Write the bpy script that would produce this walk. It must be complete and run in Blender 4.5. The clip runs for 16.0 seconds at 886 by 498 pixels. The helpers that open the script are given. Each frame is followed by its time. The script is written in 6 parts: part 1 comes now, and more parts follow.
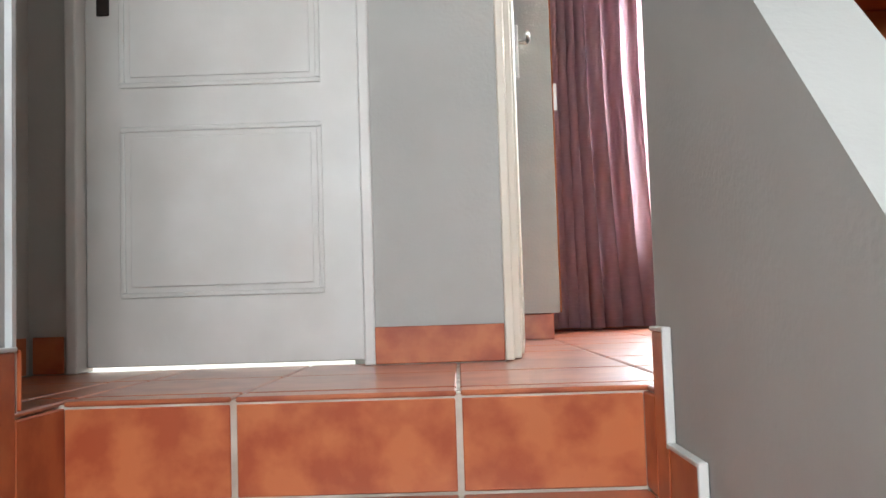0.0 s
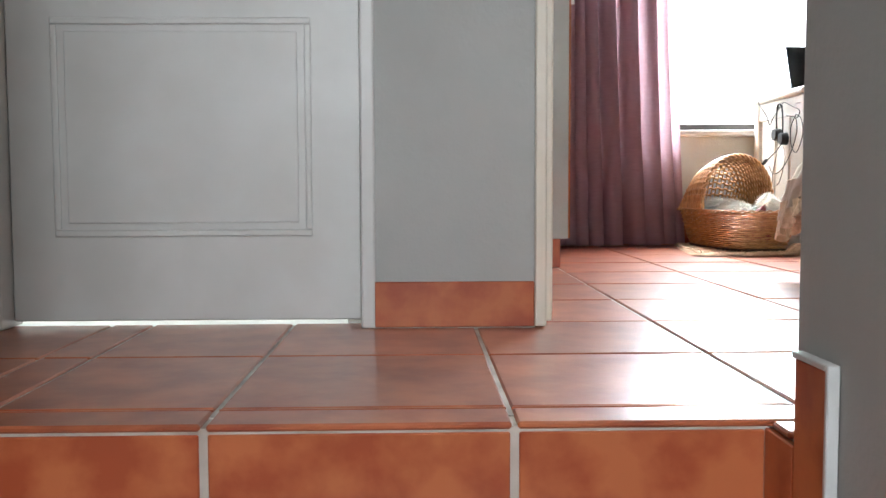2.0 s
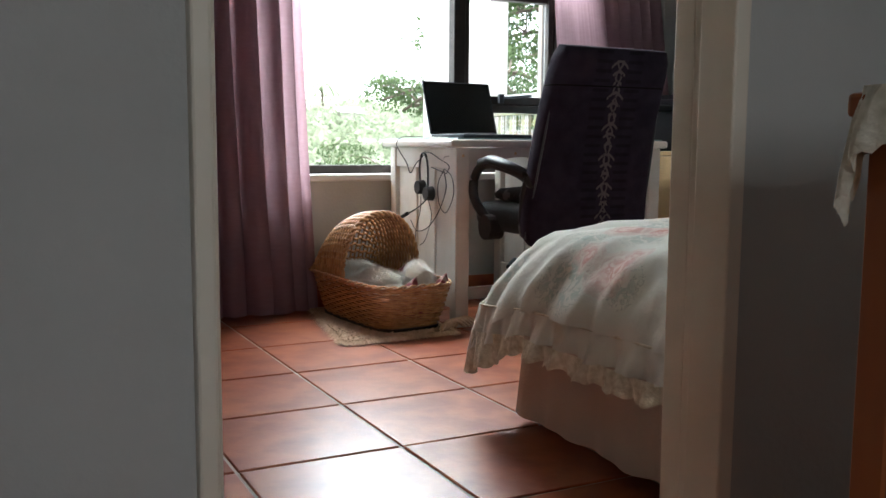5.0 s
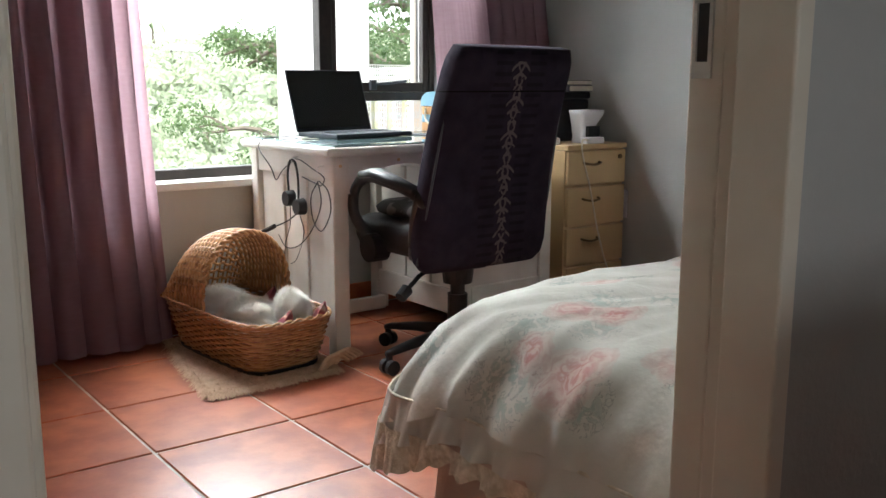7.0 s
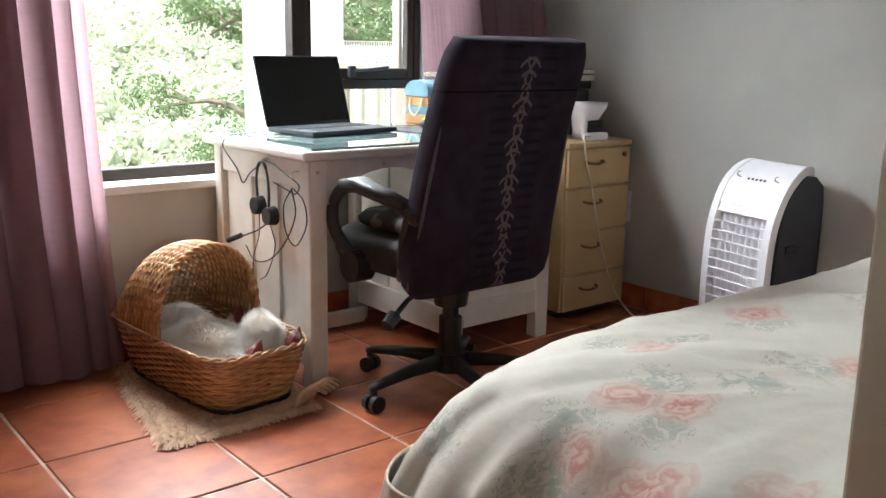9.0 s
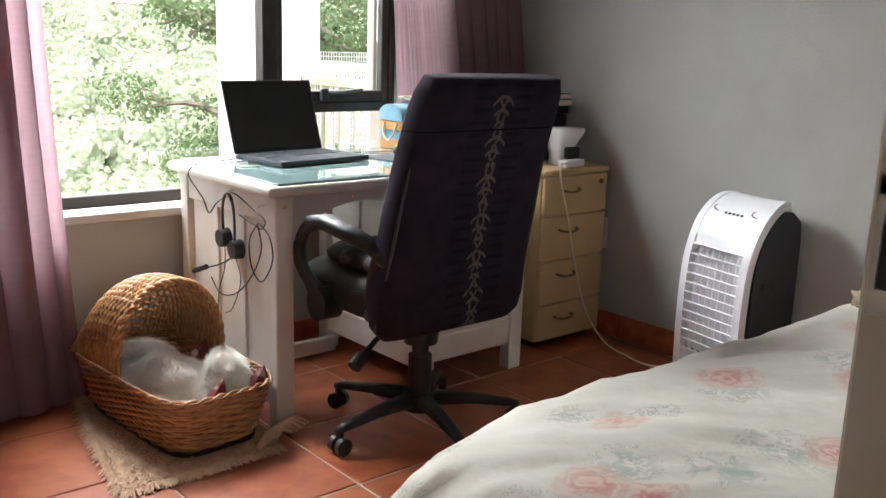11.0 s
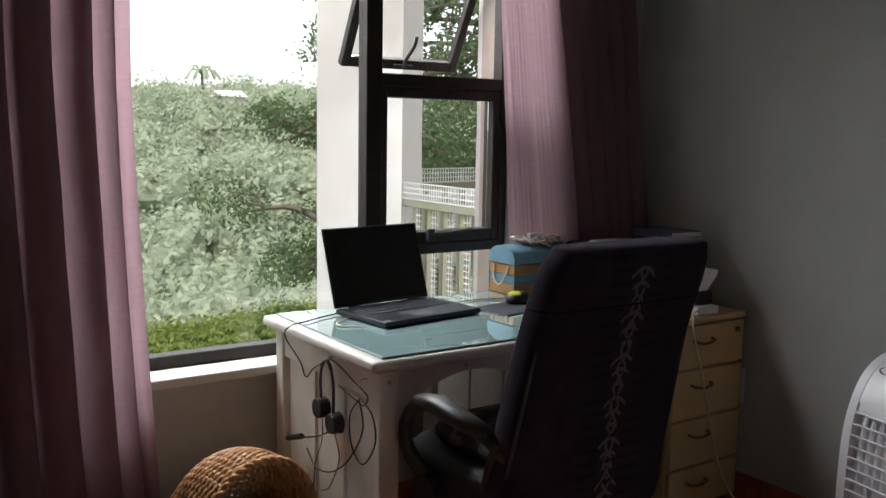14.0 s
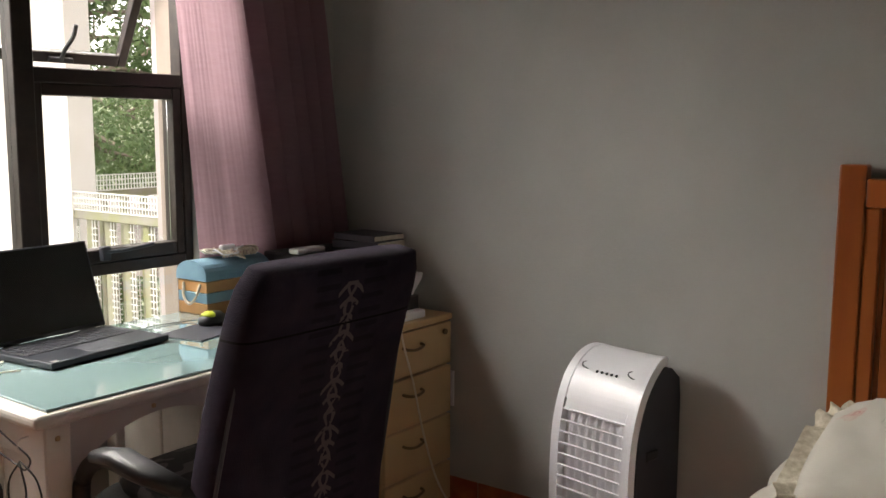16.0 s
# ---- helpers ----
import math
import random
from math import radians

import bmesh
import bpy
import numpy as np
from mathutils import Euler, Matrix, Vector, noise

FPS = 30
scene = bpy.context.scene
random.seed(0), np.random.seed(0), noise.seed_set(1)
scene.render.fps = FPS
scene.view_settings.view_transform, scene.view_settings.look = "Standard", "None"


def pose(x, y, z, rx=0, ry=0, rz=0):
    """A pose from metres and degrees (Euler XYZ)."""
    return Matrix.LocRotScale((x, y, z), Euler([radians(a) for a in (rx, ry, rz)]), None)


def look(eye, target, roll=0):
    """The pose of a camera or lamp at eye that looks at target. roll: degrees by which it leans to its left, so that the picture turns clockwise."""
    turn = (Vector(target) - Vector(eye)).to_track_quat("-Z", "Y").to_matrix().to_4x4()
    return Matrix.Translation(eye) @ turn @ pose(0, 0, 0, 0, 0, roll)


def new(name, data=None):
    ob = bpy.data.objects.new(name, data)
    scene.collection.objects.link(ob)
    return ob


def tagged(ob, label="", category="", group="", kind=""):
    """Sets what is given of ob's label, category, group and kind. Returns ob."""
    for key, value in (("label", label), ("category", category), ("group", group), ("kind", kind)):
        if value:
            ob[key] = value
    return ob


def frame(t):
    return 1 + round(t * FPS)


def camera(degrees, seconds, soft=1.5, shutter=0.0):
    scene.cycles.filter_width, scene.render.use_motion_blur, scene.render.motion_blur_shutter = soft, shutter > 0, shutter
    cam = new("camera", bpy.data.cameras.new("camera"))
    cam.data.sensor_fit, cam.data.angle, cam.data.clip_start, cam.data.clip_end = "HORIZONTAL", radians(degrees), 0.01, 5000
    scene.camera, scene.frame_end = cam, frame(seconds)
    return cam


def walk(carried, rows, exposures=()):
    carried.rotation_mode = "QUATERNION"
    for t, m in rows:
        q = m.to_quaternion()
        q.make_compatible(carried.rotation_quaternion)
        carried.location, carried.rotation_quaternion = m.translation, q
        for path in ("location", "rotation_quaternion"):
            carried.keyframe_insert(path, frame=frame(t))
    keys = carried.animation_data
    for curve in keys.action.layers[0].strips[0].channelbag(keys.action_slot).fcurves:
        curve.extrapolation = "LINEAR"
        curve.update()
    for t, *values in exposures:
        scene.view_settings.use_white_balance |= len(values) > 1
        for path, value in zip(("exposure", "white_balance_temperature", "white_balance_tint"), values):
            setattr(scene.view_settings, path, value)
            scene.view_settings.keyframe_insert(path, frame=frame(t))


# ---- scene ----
cam = camera(51.3, 16.0)
METRES, EYE, TILT, LEAN, TURN = 4.0, 0.2, 0.0, 0.0, 0.9
PATH = [
    (0, (0.224, 0.327, 0.151), (0.196, 2.322, 0.277), -1.8),
    (0.5, (0.174, 0.392, 0.142), (-0.071, 2.376, 0.165), -2.1),
    (1, (0.099, 0.542, 0.215), (-0.112, 2.531, 0.214), -1.6),
    (1.5, (0.089, 0.672, 0.243), (-0.052, 2.664, 0.136), -1.1),
    (2, (0.094, 0.815, 0.309), (0.147, 2.81, 0.176), -0.2),
    (2.5, (0.056, 0.943, 0.385), (0.157, 2.935, 0.236), 0.5),
    (3, (-0.018, 1.118, 0.486), (0.22, 3.097, 0.315), -0.4),
    (3.5, (-0.01, 1.261, 0.552), (0.402, 3.208, 0.354), -0.4),
    (4, (0.026, 1.383, 0.667), (0.534, 3.302, 0.428), 0.7),
    (4.5, (0.085, 1.551, 0.717), (0.802, 3.403, 0.485), 1.2),
    (5, (0.114, 1.731, 0.741), (1.027, 3.496, 0.515), 0.4),
    (7.5, (0.303, 2.332, 1.028), (1.51, 3.877, 0.633), -0.2),
    (8, (0.364, 2.45, 1.052), (1.583, 3.977, 0.622), -0.8),
    (10.5, (0.5, 2.681, 1.072), (1.768, 4.176, 0.676), 4.1),
    (11, (0.522, 2.663, 1.171), (1.787, 4.15, 0.738), 1.8),
    (11.5, (0.511, 2.645, 1.303), (1.643, 4.237, 0.876), 0.2),
    (12, (0.514, 2.629, 1.343), (1.599, 4.283, 1.048), -0.1),
    (12.5, (0.536, 2.636, 1.342), (1.624, 4.29, 1.059), 1.2),
    (13, (0.59, 2.763, 1.34), (1.674, 4.417, 1.038), 2.4),
    (13.5, (0.629, 2.887, 1.342), (1.72, 4.548, 1.112), 1.4),
    (14, (0.675, 2.988, 1.346), (1.798, 4.623, 1.088), 1.0),
    (14.5, (0.714, 3.088, 1.346), (1.858, 4.712, 1.114), 0.7),
    (15, (0.748, 3.158, 1.349), (1.949, 4.744, 1.144), 0.5),
    (15.5, (0.799, 3.162, 1.355), (2.224, 4.546, 1.121), 0.0),
    (16, (0.844, 3.171, 1.351), (2.433, 4.359, 1.097), 0.2),
]
walk(cam, [(t, look(eye, target, roll)) for t, eye, target, roll in PATH],
     exposures=[(0, 4.8, 6250, 6), (1, 5, 6117, 5.3), (1.5, 4.82, 6050, 5), (2, 4.32, 6050, 4.8), (2.5, 3.55, 6050, 4.5), (3, 2.75, 6050, 4.2), (3.5, 2.5, 6050, 4), (5, 2.7, 6100, 5), (7.5, 3.05, 6267, 7.5), (8, 3.15, 6300, 8), (11, 2.93, 6500, 10), (11.5, 2.75, 6500, 10), (12, 2.15, 6500, 10), (12.5, 1.83, 6500, 10), (14.5, 1.25, 6500, 10), (15.2, 1.17, 6700, 11), (16, 2.18, 7300, 13)])

# world, sun, large lights
world = bpy.data.worlds.new("world")
scene.world = world
world.use_nodes = True
_bg = world.node_tree.nodes["Background"]
_sky = world.node_tree.nodes.new("ShaderNodeTexSky")
_sky.sky_type = "NISHITA"
_sky.sun_disc = False
_sky.sun_elevation = radians(50)
_sky.sun_rotation = radians(232)
_sky.air_density, _sky.dust_density = 1.0, 1.5
_soft = world.node_tree.nodes.new("ShaderNodeHueSaturation")
_soft.inputs["Saturation"].default_value = 0.30
world.node_tree.links.new(_sky.outputs[0], _soft.inputs["Color"])
_cloud = world.node_tree.nodes.new("ShaderNodeMixRGB")
_cloud.inputs[0].default_value = 0.55
_cloud.inputs[2].default_value = (5.6, 5.7, 5.9, 1)
world.node_tree.links.new(_soft.outputs[0], _cloud.inputs[1])
world.node_tree.links.new(_cloud.outputs[0], _bg.inputs[0])
_bg.inputs[1].default_value = 0.15


def area_light(name, m, width, height, watts, color=(1, 1, 1)):
    data = bpy.data.lights.new(name, "AREA")
    data.shape, data.size, data.size_y, data.energy, data.color = "RECTANGLE", width, height, watts, color
    ob = new(name, data)
    ob.matrix_world = m
    return ob


_sun = bpy.data.lights.new("sun", "SUN")
_sun.energy, _sun.angle, _sun.color = 1.2, radians(25), (1.0, 0.97, 0.93)
_sun_ob = new("sun", _sun)
_sun_ob.matrix_world = look((0, 0, 30), (19, 15, 0))
area_light("window_daylight", look((1.95, 6.35, 2.72), (2.0, 4.3, 0.7)), 2.1, 1.35, 54, (0.96, 0.98, 1.0))
area_light("bathroom_light", look((-0.6, 3.7, 2.2), (-0.6, 3.4, 0)), 0.5, 0.5, 1.6, (1.0, 0.98, 0.95))
# Fill lamp added behind the camera to brighten stairs and landing; no known source.
area_light("stairwell_fill", look((0.30, -1.25, 1.35), (-0.25, 1.5, 0.9)), 0.5, 0.9, 2.7, (0.96, 0.98, 1.0))


# ---- materials ----
def bsdf(m):
    return m.node_tree.nodes["Principled BSDF"]


def mat(name, color, rough=0.6, color2=None, scale=8.0, bump=0.0, bump_scale=60.0, metallic=0.0, spec=0.5, per_object=0.0, detail=5.0, contrast=(0.35, 0.7), coat=0.0, sheen=0.0, stretch=(1, 1, 1)):
    m = bpy.data.materials.new(name)
    m.use_nodes = True
    n, l = m.node_tree.nodes, m.node_tree.links
    b = n["Principled BSDF"]
    b.inputs["Roughness"].default_value = rough
    b.inputs["Metallic"].default_value = metallic
    b.inputs["Specular IOR Level"].default_value = spec
    b.inputs["Coat Weight"].default_value = coat
    b.inputs["Coat Roughness"].default_value = 0.15
    b.inputs["Sheen Weight"].default_value = sheen
    co = n.new("ShaderNodeTexCoord")
    mp = n.new("ShaderNodeMapping")
    mp.inputs["Scale"].default_value = stretch
    l.new(co.outputs["Object"], mp.inputs["Vector"])
    ns = n.new("ShaderNodeTexNoise")
    ns.inputs["Scale"].default_value, ns.inputs["Detail"].default_value = scale, detail
    l.new(mp.outputs[0], ns.inputs["Vector"])
    ramp = n.new("ShaderNodeValToRGB")
    c2 = color2 or tuple(c * 0.86 for c in color)
    ramp.color_ramp.elements[0].position, ramp.color_ramp.elements[1].position = contrast
    ramp.color_ramp.elements[0].color, ramp.color_ramp.elements[1].color = (*c2, 1), (*color, 1)
    l.new(ns.outputs["Fac"], ramp.inputs[0])
    out = ramp.outputs[0]
    if per_object:
        oi = n.new("ShaderNodeObjectInfo")
        off = n.new("ShaderNodeVectorMath")
        off.operation = "SCALE"
        off.inputs[0].default_value = (37, 19, 53)
        l.new(oi.outputs["Random"], off.inputs["Scale"])
        l.new(off.outputs[0], mp.inputs["Location"])
        rng = n.new("ShaderNodeMapRange")
        rng.inputs["To Min"].default_value, rng.inputs["To Max"].default_value = 1 - per_object, 1 + per_object
        l.new(oi.outputs["Random"], rng.inputs["Value"])
        hs = n.new("ShaderNodeHueSaturation")
        l.new(rng.outputs[0], hs.inputs["Value"])
        l.new(out, hs.inputs["Color"])
        out = hs.outputs[0]
    l.new(out, b.inputs["Base Color"])
    if bump:
        nb = n.new("ShaderNodeTexNoise")
        nb.inputs["Scale"].default_value, nb.inputs["Detail"].default_value = bump_scale, 4
        l.new(mp.outputs[0], nb.inputs["Vector"])
        bp = n.new("ShaderNodeBump")
        bp.inputs["Strength"].default_value, bp.inputs["Distance"].default_value = bump, 0.004
        l.new(nb.outputs["Fac"], bp.inputs["Height"])
        l.new(bp.outputs[0], b.inputs["Normal"])
    return m


M_CREAM = mat("cream_gloss_paint", (0.74, 0.69, 0.59), 0.42, (0.66, 0.60, 0.49), 5, 0.08, 60)
M_WALL = mat("wall_paint", (0.44, 0.44, 0.42), 0.75, (0.40, 0.40, 0.38), 3, 0.25, 90)
M_WHITE = mat("white_gloss_paint", (0.66, 0.655, 0.63), 0.38, (0.60, 0.59, 0.56), 5, 0.12, 40)
M_CEIL = mat("ceiling_paint", (0.8, 0.79, 0.77), 0.85, None, 3, 0.1, 80)
M_TILE = mat("terracotta_glaze", (0.45, 0.130, 0.048), 0.36, (0.30, 0.064, 0.024), 9, 0.10, 38, per_object=0.12, spec=0.6, contrast=(0.36, 0.62), detail=6, coat=0.6)
bsdf(M_TILE).inputs["Coat Roughness"].default_value = 0.20
M_RISER = mat("terracotta_wall_tile", (0.47, 0.140, 0.052), 0.36, (0.33, 0.070, 0.026), 11, 0.06, 38, per_object=0.10, spec=0.4, contrast=(0.38, 0.60), detail=8)
M_GROUT = mat("grout", (0.62, 0.57, 0.50), 0.8, (0.36, 0.30, 0.25), 9, 0.4, 90)
M_TRIM = mat("tile_trim_plastic", (0.62, 0.62, 0.60), 0.45, (0.52, 0.52, 0.50), 10)
M_BRONZE = mat("bronze_aluminium", (0.035, 0.024, 0.02), 0.42, (0.022, 0.016, 0.014), 30, 0.05, 120, metallic=0.35)
M_CURTAIN = mat("mauve_curtain_cloth", (0.245, 0.150, 0.175), 0.95, (0.215, 0.125, 0.148), 60, 0.25, 320, sheen=0.05, spec=0.15, stretch=(0.35, 0.35, 1.4))
M_DESK = mat("cream_desk_paint", (0.72, 0.69, 0.64), 0.45, (0.60, 0.56, 0.50), 6, 0.15, 30)
M_BLACK = mat("black_plastic", (0.012, 0.012, 0.014), 0.46, (0.02, 0.02, 0.022), 40, 0.1, 200)
M_LEATHER = mat("black_leatherette", (0.016, 0.014, 0.016), 0.55, (0.01, 0.009, 0.01), 20, 0.5, 160)
M_BEECH = mat("beech_laminate", (0.60, 0.42, 0.22), 0.45, (0.54, 0.37, 0.19), 6, 0.05, 60, stretch=(1, 1, 0.15))
M_PINE = mat("orange_pine", (0.40, 0.115, 0.022), 0.35, (0.27, 0.065, 0.012), 9, 0.1, 50, stretch=(1, 1, 0.12))
M_WICKER = mat("wicker", (0.56, 0.315, 0.135), 0.42, (0.34, 0.155, 0.055), 28, 0.3, 120, coat=0.2, per_object=0.12)
M_PLASTIC_W = mat("white_plastic", (0.84, 0.84, 0.87), 0.30, (0.80, 0.80, 0.84), 8)
M_DARKGREY = mat("charcoal_plastic", (0.035, 0.038, 0.05), 0.5, (0.03, 0.032, 0.042), 12, 0.1, 150)
M_STEEL = mat("brushed_steel", (0.6, 0.58, 0.55), 0.35, (0.5, 0.48, 0.45), 30, 0.1, 90, metallic=0.9)
M_BRASS = mat("aged_brass", (0.25, 0.17, 0.09), 0.4, (0.18, 0.12, 0.06), 40, 0.1, 90, metallic=0.8)
M_EXTWHITE = mat("outside_white_plaster", (0.82, 0.80, 0.77), 0.8, (0.76, 0.73, 0.69), 4, 0.3, 50)
M_REVEAL = mat("beige_reveal_plaster", (0.27, 0.22, 0.185), 0.85, (0.23, 0.185, 0.155), 6, 0.2, 60)
M_FUR = mat("white_fleece", (0.86, 0.84, 0.80), 0.95, (0.70, 0.66, 0.60), 12, 0.6, 120, sheen=0.3)


# ---- mesh helpers ----
def box(bm, x0, x1, y0, y1, z0, z1, bevel=0.0, seg=1):
    r = bmesh.ops.create_cube(bm, size=1.0)
    vs = r["verts"]
    for v in vs:
        v.co = Vector((x0 + (v.co.x + 0.5) * (x1 - x0), y0 + (v.co.y + 0.5) * (y1 - y0), z0 + (v.co.z + 0.5) * (z1 - z0)))
    if bevel:
        es = {e for v in vs for e in v.link_edges}
        bmesh.ops.bevel(bm, geom=list(es), offset=bevel, segments=seg, affect="EDGES", profile=0.5)
    return vs


def extrude_poly(bm, pts, vec):
    """A prism on a flat outline (3D points), pushed along vec."""
    vec = Vector(vec)
    a = [bm.verts.new(p) for p in pts]
    b = [bm.verts.new(Vector(p) + vec) for p in pts]
    bm.faces.new(a)
    bm.faces.new(list(reversed(b)))
    for i in range(len(a)):
        j = (i + 1) % len(a)
        bm.faces.new((a[j], a[i], b[i], b[j]))


def tube(bm, pts, radius, sides=8, flat=1.0, taper=None):
    """A round bar along the points, closed at both ends."""
    pts = [Vector(p) for p in pts]
    rings = []
    for i, p in enumerate(pts):
        d = (pts[min(i + 1, len(pts) - 1)] - pts[max(i - 1, 0)]).normalized()
        up = Vector((0, 0, 1)) if abs(d.z) < 0.9 else Vector((1, 0, 0))
        s = d.cross(up).normalized()
        u = s.cross(d)
        r = radius if taper is None else radius + (taper - radius) * i / (len(pts) - 1)
        rings.append([bm.verts.new(p + s * r * math.cos(2 * math.pi * k / sides) + u * r * flat * math.sin(2 * math.pi * k / sides)) for k in range(sides)])
    for a, b in zip(rings, rings[1:]):
        for k in range(sides):
            bm.faces.new((a[k], a[(k + 1) % sides], b[(k + 1) % sides], b[k]))
    bm.faces.new(list(reversed(rings[0])))
    bm.faces.new(rings[-1])


def smooth_path(pts, n=6):
    """Points on a Catmull-Rom curve through pts."""
    pts = [Vector(p) for p in pts]
    q = [pts[0] * 2 - pts[1]] + pts + [pts[-1] * 2 - pts[-2]]
    out = []
    for i in range(1, len(q) - 2):
        for k in range(n):
            t = k / n
            a, b, c, d = q[i - 1], q[i], q[i + 1], q[i + 2]
            out.append(0.5 * ((2 * b) + (c - a) * t + (2 * a - 5 * b + 4 * c - d) * t * t + (3 * b - 3 * c + d - a) * t ** 3))
    out.append(pts[-1])
    return out


def mesh_from(name, bm, material, shade=False):
    bmesh.ops.recalc_face_normals(bm, faces=bm.faces)
    me = bpy.data.meshes.new(name)
    if shade:
        for f in bm.faces:
            f.smooth = True
    bm.to_mesh(me)
    bm.free()
    me.materials.append(material)
    return me


def part(name, bm, material, parent=None, label="", shade=False):
    ob = new(name, mesh_from(name, bm, material, shade))
    if parent:
        ob.parent = parent
    if label:
        ob["label"] = label
    return ob


def part_box(name, dims, material, parent=None, label="", bevel=0.002, seg=1):
    bm = bmesh.new()
    box(bm, *dims, bevel=bevel, seg=seg)
    return part(name, bm, material, parent, label)


def thing(name, loc, label, category, group=""):
    ob = new(name)
    ob.location = loc
    ob.empty_display_size = 0.1
    return tagged(ob, label, category, group)


def structure(name, bm, material, label, category="wall"):
    return tagged(part(name, bm, material), label, category, kind="structure")


def structure_box(name, blocks, material, label, category="wall"):
    bm = bmesh.new()
    for d in blocks:
        box(bm, *d)
    return structure(name, bm, material, label, category)


# ---- plan ----
WALL_Y0, WALL_Y1 = 2.838, 2.94          # wall between landing and bedroom
WIN_Y0, WIN_Y1 = 5.66, 5.90             # window wall
RIGHT_X = 3.465
LEFT_X = 0.05
CEIL = 2.55
DOOR_TOP = 2.05

# landing wall with the closed door and the bedroom doorway
structure_box("wall_landing", [
    (-1.10, -0.835, WALL_Y0, WALL_Y1, -0.02, CEIL), (-0.835, -0.03, WALL_Y0, WALL_Y1, DOOR_TOP, CEIL), (-0.03, 0.350, WALL_Y0, WALL_Y1, -0.02, CEIL),
    (0.350, 1.215, WALL_Y0, WALL_Y1, DOOR_TOP + 0.02, CEIL), (1.215, 3.60, WALL_Y0, WALL_Y1, -0.02, CEIL)], M_WALL, "matt grey painted wall with a closed door and an open bedroom doorway")
structure_box("wall_bedroom_right", [(RIGHT_X, RIGHT_X + 0.14, WALL_Y1, WIN_Y1, -0.02, CEIL)], M_WALL, "plain grey painted bedroom wall beside the desk and bed")
structure_box("wall_bedroom_left", [(LEFT_X - 0.12, LEFT_X, WALL_Y1, WIN_Y1, -0.02, CEIL)], M_WALL, "plain grey painted bedroom wall behind the wardrobe")
WIN_X0, WIN_X1, WIN_Z0, WIN_Z1 = 1.24, 2.85, 0.60, 2.15
structure_box("wall_window", [
    (LEFT_X, WIN_X0, WIN_Y0, WIN_Y1, -0.02, CEIL), (WIN_X1, RIGHT_X, WIN_Y0, WIN_Y1, -0.02, CEIL),
    (WIN_X0, WIN_X1, WIN_Y0, WIN_Y1, -0.02, WIN_Z0 - 0.03), (WIN_X0, WIN_X1, WIN_Y0, WIN_Y1, WIN_Z1, CEIL)], M_WALL, "grey painted wall under and around the wide window")
structure_box("ceiling", [(-3.2, 3.6, -1.6, 5.9, CEIL, CEIL + 0.12)], M_CEIL, "flat white painted ceiling", "ceiling")

# stair and landing
EDGE_Y, RISE, TREAD = 2.014, 0.185, 0.28
SL, SR = -0.505, 0.560                  # stair flight between its walls
STEPS = 6
bm = bmesh.new()
box(bm, LEFT_X, RIGHT_X, 2.915, WIN_Y0, -0.15, -0.004)
structure("floor_bedroom", bm, M_GROUT, "terracotta tiled bedroom floor with pale grout lines", "floor")
bm = bmesh.new()
box(bm, -1.10, SL - 0.05, 1.83, 2.915, -0.15, -0.004)
box(bm, SL - 0.05, 2.5, EDGE_Y + 0.051, 2.915, -0.15, -0.004)
box(bm, SR + 0.12, 2.5, 1.2, EDGE_Y + 0.051, -0.15, -0.004)
box(bm, SR + 0.007, SR + 0.12, 1.946, EDGE_Y + 0.051, -0.45, -0.005)
structure("floor_landing", bm, M_GROUT, "terracotta tiled landing floor at the top of the stairs", "floor")
bm = bmesh.new()
for k in range(STEPS - 1):
    y1 = EDGE_Y - TREAD * k
    z1 = -RISE * (k + 1)
    box(bm, SL - 0.05, SR + 0.05, y1 - TREAD + 0.002, y1 + 0.000 if k else y1 + 0.001, z1 - 0.25, z1 - 0.006)
box(bm, SL - 0.05, SR + 0.006, EDGE_Y + 0.002, EDGE_Y + 0.05, -0.4, -0.006)
structure("stairs", bm, M_GROUT, "short flight of tiled steps up to the landing", "stairs")
BOTTOM = -RISE * STEPS
# The second block is unseen, added to stop sky light rising beside the stairs.
structure_box("floor_lower", [(-1.2, 0.66, -1.5, EDGE_Y - TREAD * (STEPS - 1) + 0.008, BOTTOM - 0.15, BOTTOM - 0.004), (0.66, 2.5, -1.5, 1.2, BOTTOM - 0.15, BOTTOM - 0.004)], M_TILE, "terracotta tiled lower hall floor", "floor")
# stair side walls
structure_box("wall_stairs_left", [(SL - 0.12, SL - 0.008, -1.5, 1.83, BOTTOM - 0.1, CEIL)], M_WALL, "grey painted stair wall beside the steps")
bm = bmesh.new()
top = [(SR + 0.008, -1.5, -1.95), (SR + 0.008, 1.945, -1.95), (SR + 0.008, 1.945, 1.046), (SR + 0.008, 0.24, -0.57), (SR + 0.008, -1.5, -0.57)]
extrude_poly(bm, top, (0.11, 0, 0))
structure("wall_stairs_right", bm, M_WALL, "grey painted half wall whose top slopes down along the stairs")
structure_box("wall_landing_left", [(-1.10, -0.95, 1.71, WALL_Y0, -0.02, CEIL), (-0.95, SL - 0.12, 1.71, 1.83, -0.02, CEIL)], M_WALL, "grey painted wall at the end of the landing")
# Added light plug: closes the gap between landing and lower floor, out of view.
structure_box("wall_under_landing", [(0.68, 2.5, 1.2, 1.25, -1.3, -0.151)], M_WALL, "unseen grey wall added below the landing edge to keep sky light out")
structure_box("wall_hall_far", [(2.5, 2.62, -1.5, WALL_Y0, -1.3, CEIL)], M_WALL, "grey painted wall on the far side of the stairwell")
